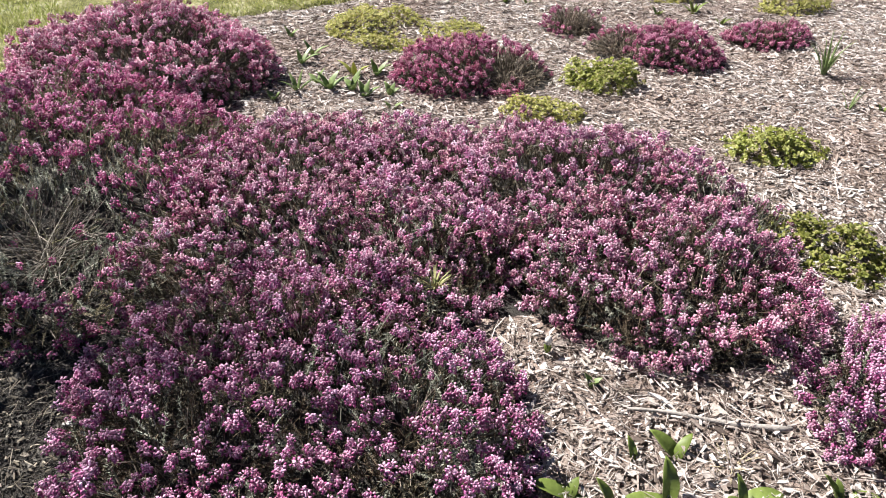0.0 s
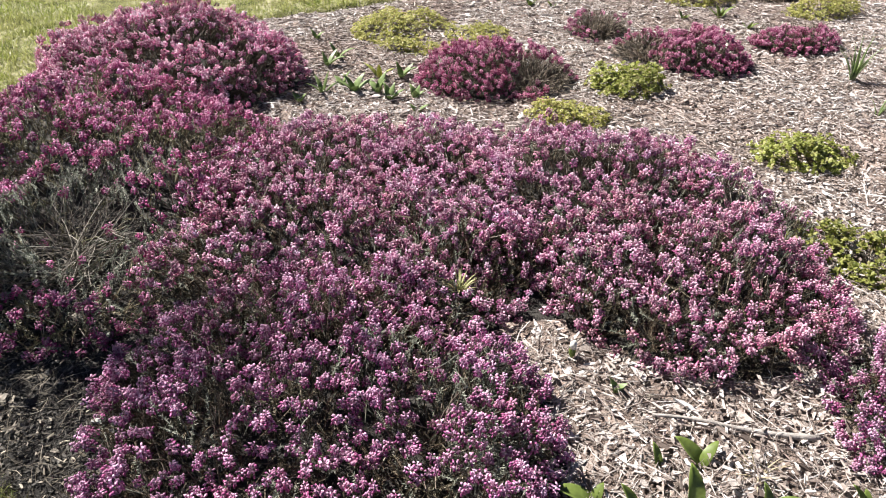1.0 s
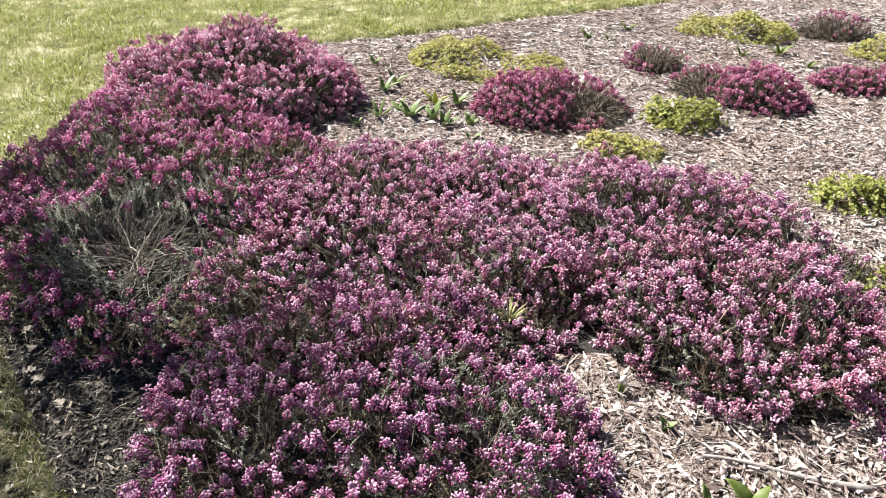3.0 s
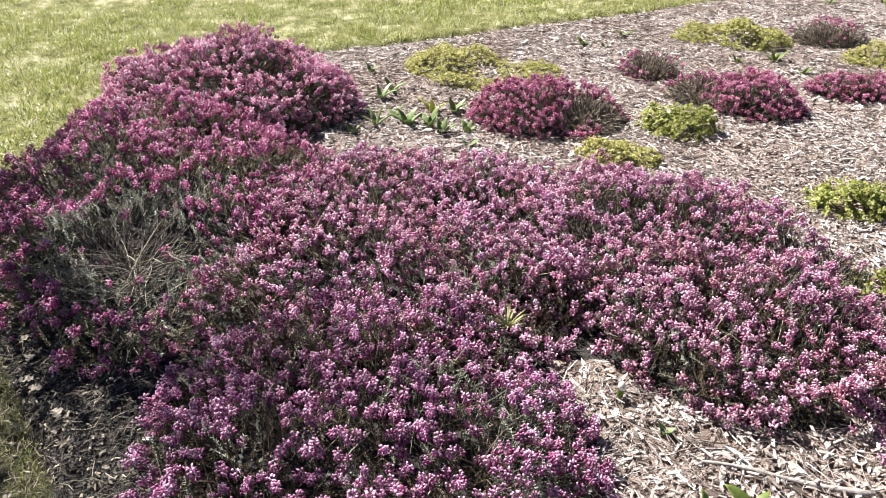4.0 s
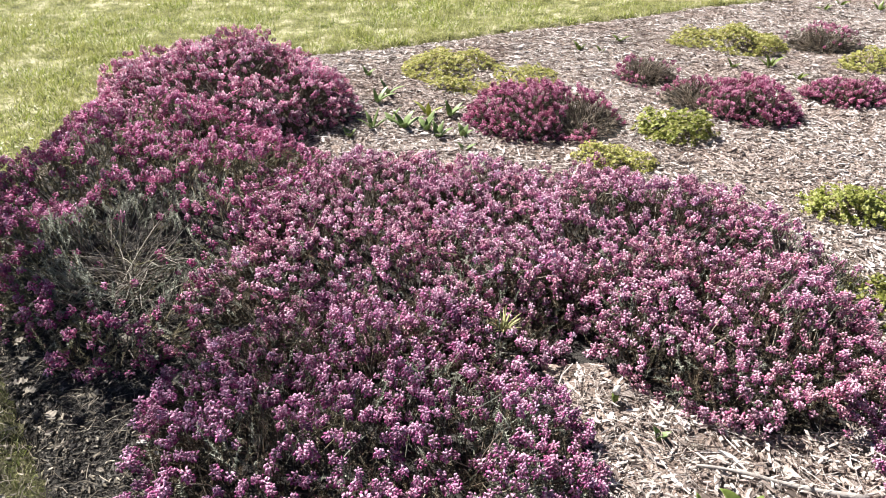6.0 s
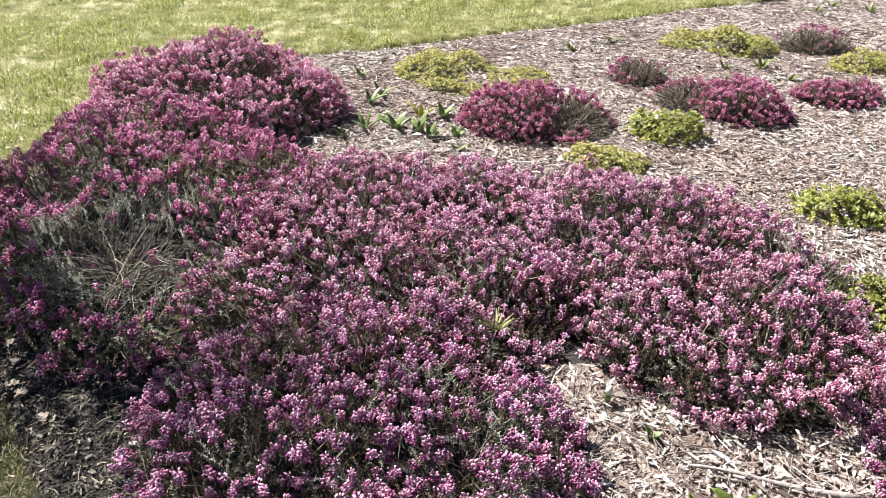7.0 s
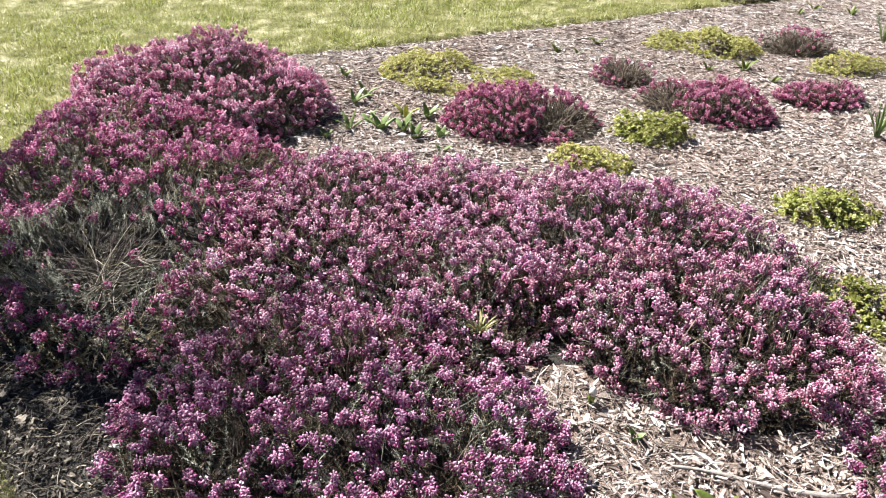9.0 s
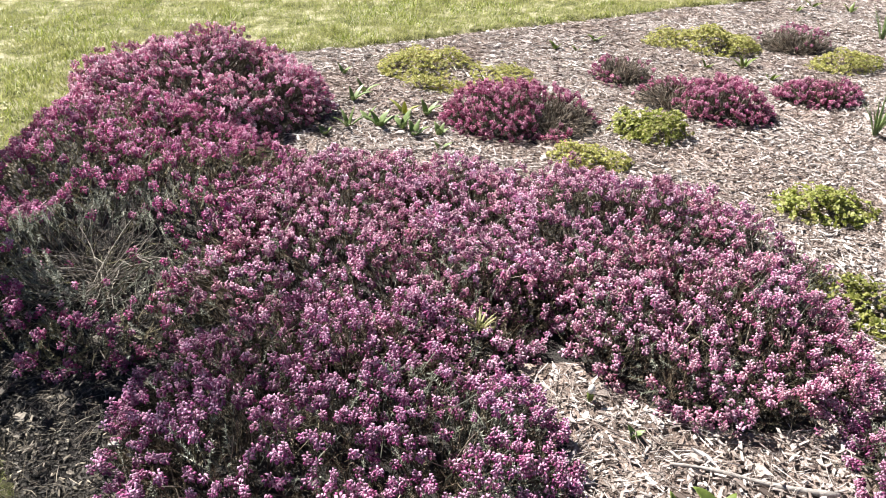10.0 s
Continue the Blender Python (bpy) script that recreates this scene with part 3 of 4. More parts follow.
def weight(P, spots):
    """0..1, near 1 inside the listed round spots (x, y, radius)."""
    w = np.zeros(len(P))
    for x, y, r in spots:
        d = np.hypot(P[:, 0] - x, P[:, 1] - y) / r
        w = np.maximum(w, np.clip(1.5 - d * 1.2 + 0.5 * (value_noise(P[:, 0] * 16, P[:, 1] * 16, 9) - 0.5), 0, 1))
    return w


def heather(label, blobs, bells, heads, count, leaf=2200, seed=1, rough=0.05, bare=(), thin=(), single=0, scale=1.0, group="heathers", leaf_mat=None, twigs=0, faded=(), gaps=0.42, wilt=0.07, space=0.024):
    rng = np.random.default_rng(seed)
    ox, oy = blobs[0][0], blobs[0][1]
    root = thing("heather", ox, oy, 0.0, label, "heather", group)
    org = np.array([ox, oy, 0.0])
    # needle foliage
    P, N = sample(blobs, leaf, rng, seed, rough)
    hollow = weight(P, bare)
    dry = rng.uniform(0, 1, len(P)) < np.maximum(hollow * 0.85, np.maximum(wilt, weight(P, faded) * 0.5))
    q = hollow_at(P[:, 0], P[:, 1])
    dry |= (q < 1.2) & (rng.uniform(0, 1, len(P)) < 0.7)
    hollow = np.maximum(hollow, (q < 0.7).astype(float))
    n = len(P)
    ln = rng.uniform(0.75, 1.25, n)
    M = frames_along(N + rng.normal(0, 1, N.shape) * np.where(dry, 0.2, 0.40)[:, None], rng.uniform(0, 6.28, n)) * ln[:, None, None]
    gone = dry & (rng.uniform(0, 1, n) < 0.6 + 0.35 * (q < 0.7))
    pick = rng.integers(0, len(SPRIG), n)
    reach = np.where(dry, DRY_LEN[pick % len(DRY_LEN)] * 0.85, SPRIG_LEN[pick])
    # most of the foliage lies in the shade below the heads, some sprigs reach as high
    deep = np.where(dry | (leaf_mat is not None) | (rng.uniform(0, 1, n) < 0.16), 0.0, 0.028) + rng.uniform(0, 1, n) ** 1.3 * (0.06 if leaf_mat is None else 0.04)
    base = P - M[:, :, 2] * reach[:, None] - N * deep[:, None]
    # sprigs that would start under the soil stand on it instead
    base[:, 2] = np.maximum(base[:, 2], -0.005)
    g = ~dry
    V, F = scatter(SPRIG if heads is not HEAD_FAR else SPRIG_FAR, pick[g], M[g], base[g] - org)
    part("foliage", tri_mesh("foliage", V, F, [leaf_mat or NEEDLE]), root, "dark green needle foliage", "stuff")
    g = dry & (~gone | (hollow < 0.75))
    if g.any():
        rim = g & (hollow < 0.75)
        core = g & (hollow >= 0.75)
        V, F = join([scatter(SPRIG_DRY, pick[k] % len(SPRIG_DRY), M[k], base[k] - org) if src == 0 else scatter(SPRIG_FAR, pick[k], M[k], base[k] - org)
                     for src, k in ((0, core), (1, rim)) if k.any()])
        part("dead_wood", tri_mesh("dead_wood", V, F, [BROWN_NEEDLE if bells is RUBY else GREY_NEEDLE]), root, "bare grey-brown twigs without flowers", "stuff")
    # branches from the root to the surface
    st = []
    k = max(30, int(n * 0.03))
    if bare:
        k += 180
    wsel = 0.12 + weight(P, bare) * (2.0 if bare else 0)
    for i in rng.choice(n, min(k, n), False, wsel / wsel.sum()):
        b = min(blobs, key=lambda q: (q[0] - P[i, 0]) ** 2 + (q[1] - P[i, 1]) ** 2)
        a0 = np.array([b[0] + (P[i, 0] - b[0]) * rng.uniform(0.1, 0.75), b[1] + (P[i, 1] - b[1]) * rng.uniform(0.1, 0.75), 0.0])
        end = P[i] - N[i] * rng.uniform(0.0, 0.06)
        mid = (a0 + end) / 2 + [*rng.normal(0, 0.04, 2), rng.uniform(-0.01, 0.05)]
        t = np.linspace(0, 1, 5)[:, None]
        st.append(tube((1 - t) ** 2 * a0 + 2 * t * (1 - t) * mid + t ** 2 * end - org, np.linspace(0.0024, 0.0009, 5), 4, False))
    # bowed bare stems round the woody hollow
    for i in range(twigs):
        cx, cy, rx, ry = HOLLOW
        a, r = rng.uniform(0, 6.28), rng.uniform(0.45, 1.1)
        a0 = np.array([cx + rng.normal(0, 0.06), cy + rng.normal(0, 0.08), rng.uniform(0.0, 0.05)])
        end = np.array([cx + rx * r * math.cos(a), cy + ry * r * math.sin(a), rng.uniform(0.06, 0.20)])
        mid = (a0 + end) / 2 + [*rng.normal(0, 0.07, 2), rng.uniform(-0.03, 0.05)]
        t = np.linspace(0, 1, 7)[:, None]
        st.append(tube((1 - t) ** 2 * a0 + 2 * t * (1 - t) * mid + t ** 2 * end - org, np.linspace(0.0022, 0.0009, 7), 4, False))
    V, F = join(st)
    part("branchwork", tri_mesh("branchwork", V, F, [PALE_TWIG if (bare or twigs) and bells is not RUBY else TWIG], None, True), root, "thin grey-brown woody branches", "stuff")
    # flower heads
    P, N = sample(blobs, count, rng, seed, rough)
    w = np.maximum(weight(P, bare) * 1.3, weight(P, thin) * 0.85)
    patchy = value_noise(P[:, 0] * 7, P[:, 1] * 7, seed + 5)
    clump = 0.5 * value_noise(P[:, 0] * 24, P[:, 1] * 24, seed + 6) + 0.5 * value_noise(P[:, 0] * 13, P[:, 1] * 13, seed + 7)
    w = np.maximum(w, np.maximum(np.clip(1.25 - P[:, 2] / 0.055, 0, 1), pit(P[:, 0], P[:, 1])) * 0.9)
    w = np.maximum(w, np.clip((1.15 - hollow_at(P[:, 0], P[:, 1])) / 0.2, 0, 1) * 0.97)
    g = (rng.uniform(0, 1, len(P)) > w) & (patchy > rng.uniform(-0.45, gaps, len(P))) & (clump > rng.uniform(gaps - 0.12, 0.50, len(P)))
    P, N = P[g], N[g]
    # one head to a patch of its own, so that heads stay apart
    cell = np.floor(P[:, :2] / space + 0.35 * rng.uniform(-1, 1, (len(P), 2))).astype(np.int64)
    flat = np.hypot(N[:, 0], N[:, 1]) < 0.75
    key = (cell[:, 0] * 100003 + cell[:, 1]) * 3 + np.where(flat, 0, rng.integers(0, 3, len(P)))
    g = np.sort(np.unique(key, return_index=True)[1])
    P, N = P[g], N[g]
    n = len(P)
    sz = scale * rng.uniform(0.75, 1.25, n)
    D = N + [0, 0, 0.25] + rng.normal(0, 0.34, N.shape)
    M = frames_along(D, rng.uniform(0, 6.28, n)) * sz[:, None, None]
    pos = P - M[:, :, 2] * 0.006 - N * (rng.uniform(-0.012, 0.03, n) * rough / 0.08)[:, None]
    pos[:, 2] = np.maximum(pos[:, 2], 0.012)
    pick = rng.integers(0, len(heads), n)
    own = np.zeros(n, bool)
    if single:
        own[:single] = True
        shared = [tri_mesh("flower_head", V, F, bells, fm, True) for V, F, fm in heads]
        for i in np.nonzero(own)[0]:
            ob = part("flower_head", shared[pick[i]], root)
            ob.matrix_local = Matrix.Translation(pos[i] - org) @ Matrix(M[i].tolist()).to_4x4()
    g = ~own
    V, F = scatter(heads, pick[g], M[g], pos[g] - org)
    fm = np.concatenate([np.tile(h[2], int((pick[g] == k).sum())) for k, h in enumerate(heads)])
    part("blossom", tri_mesh("blossom", V, F, bells, fm, True), root, "drooping bell flowers in short spikes", "stuff")
    return root


for args in HEATHERS:
    heather(**args)


# ---------------------------------------------------------------- low leafy shrubs
def shrub(label, blobs, mat, seed, density=7500, hollow=(), tufts=ROSETTES, depth=0.035):
    rng = np.random.default_rng(seed)
    ox, oy = blobs[0][0], blobs[0][1]
    org = np.array([ox, oy, 0.0])
    root = thing("low_shrub", ox, oy, 0.0, label, "shrub", "low shrubs")
    P, N = sample(blobs, density, rng, seed, 0.085)
    keep = rng.uniform(0, 1, len(P)) > weight(P, hollow)
    P, N = P[keep], N[keep]
    n = len(P)
    P = P + N * rng.uniform(-depth, 0.012, n)[:, None]
    P[:, 2] = np.maximum(P[:, 2], 0.012)
    M = frames_along(N + [0, 0, 0.5], rng.uniform(0, 6.28, n)) * rng.uniform(0.7, 1.25, n)[:, None, None]
    V, F = scatter(tufts, rng.integers(0, len(tufts), n), M, P - org)
    part("leafage", tri_mesh("leafage", V, F, [mat]), root, "", "stuff")
    st = []
    for i in rng.choice(n, min(n, 70), False):
        b = min(blobs, key=lambda q: (q[0] - P[i, 0]) ** 2 + (q[1] - P[i, 1]) ** 2)
        a0 = np.array([b[0] + (P[i, 0] - b[0]) * 0.4, b[1] + (P[i, 1] - b[1]) * 0.4, 0.0])
        mid = (a0 + P[i]) / 2 + [*rng.normal(0, 0.012, 2), 0.0]
        t = np.linspace(0, 1, 4)[:, None]
        st.append(tube((1 - t) ** 2 * a0 + 2 * t * (1 - t) * mid + t ** 2 * P[i] - org, np.linspace(0.002, 0.001, 4), 4, False))
    V, F = join(st)
    part("stemwork", tri_mesh("stemwork", V, F, [TWIG], None, True), root, "thin brown stems", "stuff")
    return root


shrub("sprawling golden-green leafy shrub with a bare hollow centre", [(0.08, 4.56, 0.31, 0.25, 0, 0.09), (0.42, 4.42, 0.25, 0.19, 0, 0.07), (0.16, 4.30, 0.24, 0.14, 0, 0.06)], GOLD, 201, 6500, [(0.25, 4.42, 0.15)])
shrub("small rounded lime-green leafy shrub", [(1.12, 3.64, 0.20, 0.16, 0, 0.12)], LIME, 202, 4200, (), BROAD_ROSETTES, 0.06)
shrub("small oblong lime-green leafy shrub", [(1.64, 2.86, 0.21, 0.15, -12, 0.09)], LIME, 203, 4200, (), BROAD_ROSETTES, 0.06)
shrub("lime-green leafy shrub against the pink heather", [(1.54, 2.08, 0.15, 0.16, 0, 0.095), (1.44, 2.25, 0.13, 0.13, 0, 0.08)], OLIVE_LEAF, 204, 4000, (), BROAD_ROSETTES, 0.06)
shrub("flat golden-green leafy shrub behind the heather", [(0.78, 3.32, 0.19, 0.12, -20, 0.06)], GOLD, 205, 6500)
shrub("wide golden-green leafy shrub", [(1.92, 4.98, 0.24, 0.18, 0, 0.135), (1.66, 5.12, 0.22, 0.15, 0, 0.095)], GOLD, 206, 6500)
# added strip of dark foliage in place of shade on the far lawn
shrub("low dark leafy strip standing in for shade on the lawn behind the bed", [(2.74, 6.42, 0.46, 0.12, 20, 0.09)], NEEDLE, 208, 5000)
shrub("flat yellow-green leafy shrub", [(2.54, 4.64, 0.23, 0.13, 0, 0.095)], GOLD, 207, 6500)


# ---------------------------------------------------------------- bulb shoots
def shoots(name, label, x, y, leaves, length, width, seed, mat=None, spread_by=0.5, fold=0.5, category="bulb plant", group="bulb shoots"):
    rng = np.random.default_rng(seed)
    root = thing(name, x, y, 0.004, label, category, group)
    for i in range(leaves):
        V, F = leaf_blade(length * rng.uniform(0.7, 1.1), width * rng.uniform(0.8, 1.15), rng.uniform(0.2, 0.9), fold, 7, 0.85)
        a = i * 2.4 + rng.uniform(-0.4, 0.4)
        tilt = spread_by * rng.uniform(0.3, 1.2)
        ob = part("leaf", tri_mesh("leaf", V, F, [mat or BULB_LEAF], None, True), root)
        ob.matrix_local = pose(0.006 * math.cos(a), 0.006 * math.sin(a), 0, 0, 0, math.degrees(a)) @ pose(0, 0, 0, 0, math.degrees(tilt), 0)
        sol = ob.modifiers.new("thickness", "SOLIDIFY")
        sol.thickness = 0.0012
    return root


def tulip(x, y, leaves, seed):
    """Broad cupped tulip leaves from one bulb, each with its azimuth, tilt, length and width."""
    rng = np.random.default_rng(seed)
    root = thing("tulip_shoot", x, y, 0.008, "broad green tulip leaves pushing through bark mulch", "bulb plant", "bulb shoots")
    for az, tilt, length, width in leaves:
        V, F = leaf_blade(length * 0.92, width * 0.80, rng.uniform(0.35, 0.9), -0.65, 9, 0.92, 0.75)
        V[:, 0] += 0.0025 * np.sin(V[:, 2] * 90 + rng.uniform(0, 6)) * np.abs(V[:, 1]) / (width / 2)
        ob = part("leaf", tri_mesh("leaf", V, F, [BULB_LEAF], None, True), root)
        ob.matrix_local = pose(0.004 * math.cos(radians(az)), 0.004 * math.sin(radians(az)), 0, 0, 0, az) @ pose(0, 0, 0, 0, tilt, 0)
        sol = ob.modifiers.new("thickness", "SOLIDIFY")
        sol.thickness = 0.0012
    return root


for i, (x, y, leaves) in enumerate([
        (0.44, 1.225, [(165, 48, 0.11, 0.055), (50, 30, 0.06, 0.035), (-20, 55, 0.05, 0.03)]), (0.53, 1.195, [(130, 18, 0.085, 0.036)]), (0.62, 1.325, [(110, 6, 0.072, 0.028)]),
        (0.722, 1.315, [(140, 36, 0.105, 0.058), (40, 28, 0.085, 0.036)]), (0.665, 1.195, [(95, 6, 0.125, 0.052), (178, 68, 0.13, 0.044)]),
        (0.83, 1.17, [(100, 10, 0.085, 0.030), (5, 62, 0.105, 0.06), (190, 35, 0.07, 0.03)]), (1.05, 1.16, [(150, 18, 0.095, 0.032), (-5, 72, 0.11, 0.045), (80, 12, 0.06, 0.03)])]):
    tulip(x, y, leaves, 300 + i)
for i, (x, y, n, L, w) in enumerate([(-0.33, 4.06, 4, 0.13, 0.026), (-0.33, 3.70, 6, 0.15, 0.020), (-0.43, 3.60, 3, 0.09, 0.028), (-0.18, 3.69, 5, 0.14, 0.034), (-0.07, 3.68, 4, 0.13, 0.034), (-0.01, 3.60, 4, 0.13, 0.036), (0.05, 3.86, 4, 0.12, 0.032),
                                     (0.11, 3.60, 4, 0.10, 0.028), (0.11, 3.44, 2, 0.08, 0.024), (-0.41, 4.46, 3, 0.10, 0.026), (-0.28, 4.18, 3, 0.12, 0.024), (-0.24, 3.78, 3, 0.12, 0.026)]):
    shoots("tulip_shoot", "young grey-green tulip leaves in bark mulch", x, y, n, L * 0.85, w * 1.05, 330 + i, GREY_LEAF, 0.6, -0.5)
shoots("tulip_shoot", "pair of bright yellow-green tulip leaves in bark mulch", -0.06, 3.86, 3, 0.11, 0.034, 345, LIME, 0.5, -0.5)
for i, (x, y, n, L) in enumerate([(1.92, 4.62, 5, 0.11), (1.70, 4.61, 3, 0.07), (0.86, 4.97, 3, 0.08), (1.14, 5.15, 3, 0.08), (0.99, 4.91, 2, 0.06), (2.01, 4.42, 3, 0.07), (3.15, 5.9, 4, 0.10), (2.94, 6.05, 3, 0.09), (2.75, 5.89, 4, 0.09), (2.28, 3.19, 2, 0.05)]):
    shoots("tulip_shoot", "small green bulb shoots in bark mulch", x, y, n, L, 0.026, 360 + i, None, 0.6, -0.4)
shoots("daffodil_clump", "upright narrow grey-green daffodil leaves", 2.22, 3.62, 14, 0.22, 0.0095, 381, GREY_LEAF, 0.18, 0.2)
shoots("daffodil_clump", "upright narrow grey-green daffodil leaves", 3.04, 5.21, 12, 0.26, 0.011, 382, GREY_LEAF, 0.25, 0.2)
shoots("daffodil_clump", "few thin pale daffodil leaves", 2.14, 3.22, 6, 0.12, 0.007, 383, GREY_LEAF, 0.2, 0.2)
shoots("grass_tuft", "pale yellow-green grass tuft growing through the heather", 0.188, 1.93, 36, 0.065, 0.004, 384, TUFT, 0.85, 0.2, "grass tuft", "tufts").location.z = 0.115


shoots("straw_clump", "flattened clump of pale dry grass on bark mulch", 0.85, 1.285, 30, 0.075, 0.004, 385, STRAW, 1.45, 0.1, "dry grass", "tufts")


def bud(x, y, height, seed):
    rng = np.random.default_rng(seed)
    root = thing("flower_bud", x, y, 0.0, "closed green flower bud on a short stem", "flower bud", "flower buds")
    t = np.linspace(0, 1, 5)
    V, F = tube(np.stack([0.004 * t * t, 0 * t, height * t], 1), np.full(5, 0.0028), 6)
    part("stem", tri_mesh("stem", V, F, [BULB_LEAF], None, True), root)
    V, F = tube([(0.003, 0, height * 0.5), (0.004, 0, height * 0.7), (0.004, 0, height), (0.005, 0, height * 1.2), (0.005, 0, height * 1.3)], [0.003, 0.009, 0.0105, 0.0085, 0.003], 8)
    green = part("bud", tri_mesh("bud", V, F, [BULB_LEAF], None, True), root, "closed green bud")
    V, F = tube([(0.005, 0, height * 1.12), (0.006, 0, height * 1.36), (0.009, 0, height * 1.56)], [0.0110, 0.0105, 0.0040], 8)
    part("bud_tip", tri_mesh("bud_tip", V, F, [PETAL_TIP], None, True), green, "papery white tip of the bud")
    V, F = leaf_blade(height * 0.5, 0.012, 0.8, 0.5, 5)
    part("leaf", tri_mesh("leaf", V, F, [BULB_LEAF], None, True), root)


bud(0.48, 1.715, 0.055, 1)
shoots("tulip_shoot", "short folded grey-green bulb shoot in bark mulch", 0.578, 1.585, 3, 0.055, 0.024, 386, GREY_LEAF, 0.30, -0.7)

# ---------------------------------------------------------------- stick, stone, dry leaves
t = np.linspace(0, 1, 12)
pts = np.stack([0.645 + 0.385 * t, 1.478 - 0.112 * t + 0.004 * np.sin(t * 6), 0.030 + 0.003 * np.sin(t * 8)], 1)
V, F = tube(pts - pts[0], 0.0038 + 0.0055 * t + 0.0010 * np.sin(t * 23), 8)
stick = new("stick", tri_mesh("stick", V, F, [STICK], None, True))
stick.location = pts[0]
tagged(stick, "weathered grey stick lying on bark mulch", "stick")

bm = bmesh.new()
bmesh.ops.create_icosphere(bm, subdivisions=2, radius=0.011)
for v in bm.verts:
    v.co *= 1 + 0.25 * noise.noise(v.co * 90)
    v.co.z *= 0.6
me = bpy.data.meshes.new("pebble")
bm.to_mesh(me)
bm.free()
me.materials.append(STONE)
pebble = new("pebble", me)
pebble.location = (0.385, 1.497, 0.024)
tagged(pebble, "small pale pebble beside the heather", "pebble")


rw = np.random.default_rng(393)
for x, y, L, turn in ((-0.772, 1.561, 0.030, 10), (-0.730, 1.520, 0.052, -4)):
    V, F = chip(rw, L, 0.012, 0.006)
    ob = new("wood_fragment", tri_mesh("wood_fragment", V, F, [STONE]))
    ob.matrix_world = pose(x, y, 0.026, 4, 3, turn)
    tagged(ob, "pale broken wood fragment on dark soil", "wood fragment", "wood fragments")


def dry_leaf(x, y, size, seed):
    rng = np.random.default_rng(seed)
    V, F = leaf_blade(size, size * 0.75, rng.uniform(0.4, 0.9), -0.3, 10, 0.9)
    V[:, 1] *= np.where(np.arange(len(V)) // 3 % 2 == 0, 1.0, 0.55) * rng.uniform(0.8, 1.2, len(V))
    V = V + rng.normal(0, size * 0.04, V.shape)
    ob = new("dry_leaf", tri_mesh("dry_leaf", V, F, [DRY_LEAF]))
    ob.matrix_world = pose(x, y, 0.020, 0, 80 + rng.uniform(-12, 8), rng.uniform(0, 360))
    sol = ob.modifiers.new("thickness", "SOLIDIFY")
    sol.thickness = 0.0008
    tagged(ob, "curled pale brown dead leaf on dark soil", "dead leaf", "dead leaves")


for i, (x, y, s) in enumerate([(-0.95, 1.546, 0.062), (-1.044, 1.652, 0.045), (-1.036, 1.613, 0.03), (-1.181, 1.81, 0.05), (-1.136, 1.761, 0.042), (-1.23, 1.887, 0.045), (-1.297, 1.982, 0.04), (-0.984, 2.02, 0.05),
                               (-0.86, 1.47, 0.022), (-1.049, 1.386, 0.03), (0.674, 1.551, 0.035), (0.78, 1.562, 0.032), (1.075, 1.481, 0.045)]):
    dry_leaf(x, y, s, 400 + i)

# ---------------------------------------------------------------- lawn grass
def grass(name, label, x0, y0, x1, y1, density, seed, height, mat=GRASS):
    rng = np.random.default_rng(seed)
    n = int((x1 - x0) * (y1 - y0) * density)
    x, y = rng.uniform(x0, x1, n), rng.uniform(y0, y1, n)
    out = ~inside(x, y, EDGE)
    ok = (out | (edge_distance(x, y, EDGE) < 0.09 * value_noise(x * 8, y * 8, 15) * rng.uniform(0, 1, n))) & (value_noise(x * 4, y * 4, 8) > rng.uniform(-0.35, 0.6, n))
    x, y = x[ok], y[ok]
    n = len(x)
    blades = []
    for b in (0.4, 0.8, 1.2, 1.7):
        q = [(0.05 * (1 - math.cos(b * u)) / b, 0.05 * math.sin(b * u) / b) for u in (0, 0.55, 1)]
        blades.append((np.array([(q[0][0], -0.002, q[0][1]), (q[0][0], 0.002, q[0][1]), (q[1][0], 0.0018, q[1][1]), (q[1][0], -0.0018, q[1][1]), (q[2][0], 0, q[2][1])]),
                       np.array([(0, 1, 2), (0, 2, 3), (3, 2, 4)])))
    D = np.stack([rng.normal(0, 0.55, n), rng.normal(0, 0.55, n), np.ones(n)], 1)
    clump = 0.25 + 1.0 * value_noise(x * 3, y * 3, 6) + 0.75 * value_noise(x * 9, y * 9, 12)
    M = frames_along(D, rng.uniform(0, 6.28, n)) * (height * clump * rng.uniform(0.5, 1.2, n))[:, None, None]
    V, F = scatter(blades, rng.integers(0, 4, n), M, np.stack([x, y, lawn_height(x, y) - 0.003], 1))
    tagged(new(name, tri_mesh(name, V, F, [mat])), label, "grass", kind="stuff")


grass("grass", "short yellow-green lawn grass with pale dead blades", -3.7, 3.2, 3.4, 6.9, 6400, 501, 0.75)
grass("grass", "short worn lawn grass at the bed's near edge", -1.9, 0.9, -0.7, 3.0, 26000, 502, 0.42, WORN_GRASS)
rl = np.random.default_rng(511)
n = 4500
x, y = rl.uniform(-1.9, -0.7, n), rl.uniform(0.9, 2.6, n)
ok = ~inside(x, y, EDGE)
x, y = x[ok], y[ok]
n = len(x)
M = frames_along(np.stack([rl.normal(0, 0.25, n), rl.normal(0, 0.25, n), np.ones(n)], 1), rl.uniform(0, 6.28, n)) * rl.uniform(0.5, 1.2, n)[:, None, None]
V, F = scatter([splinter(rl, 0.05, 0.0022), splinter(rl, 0.035, 0.0025), flake(rl, 0.014, 0.007, 0.0015)], rl.integers(0, 3, n), M, np.stack([x, y, lawn_height(x, y) + rl.uniform(0.004, 0.02, n)], 1))
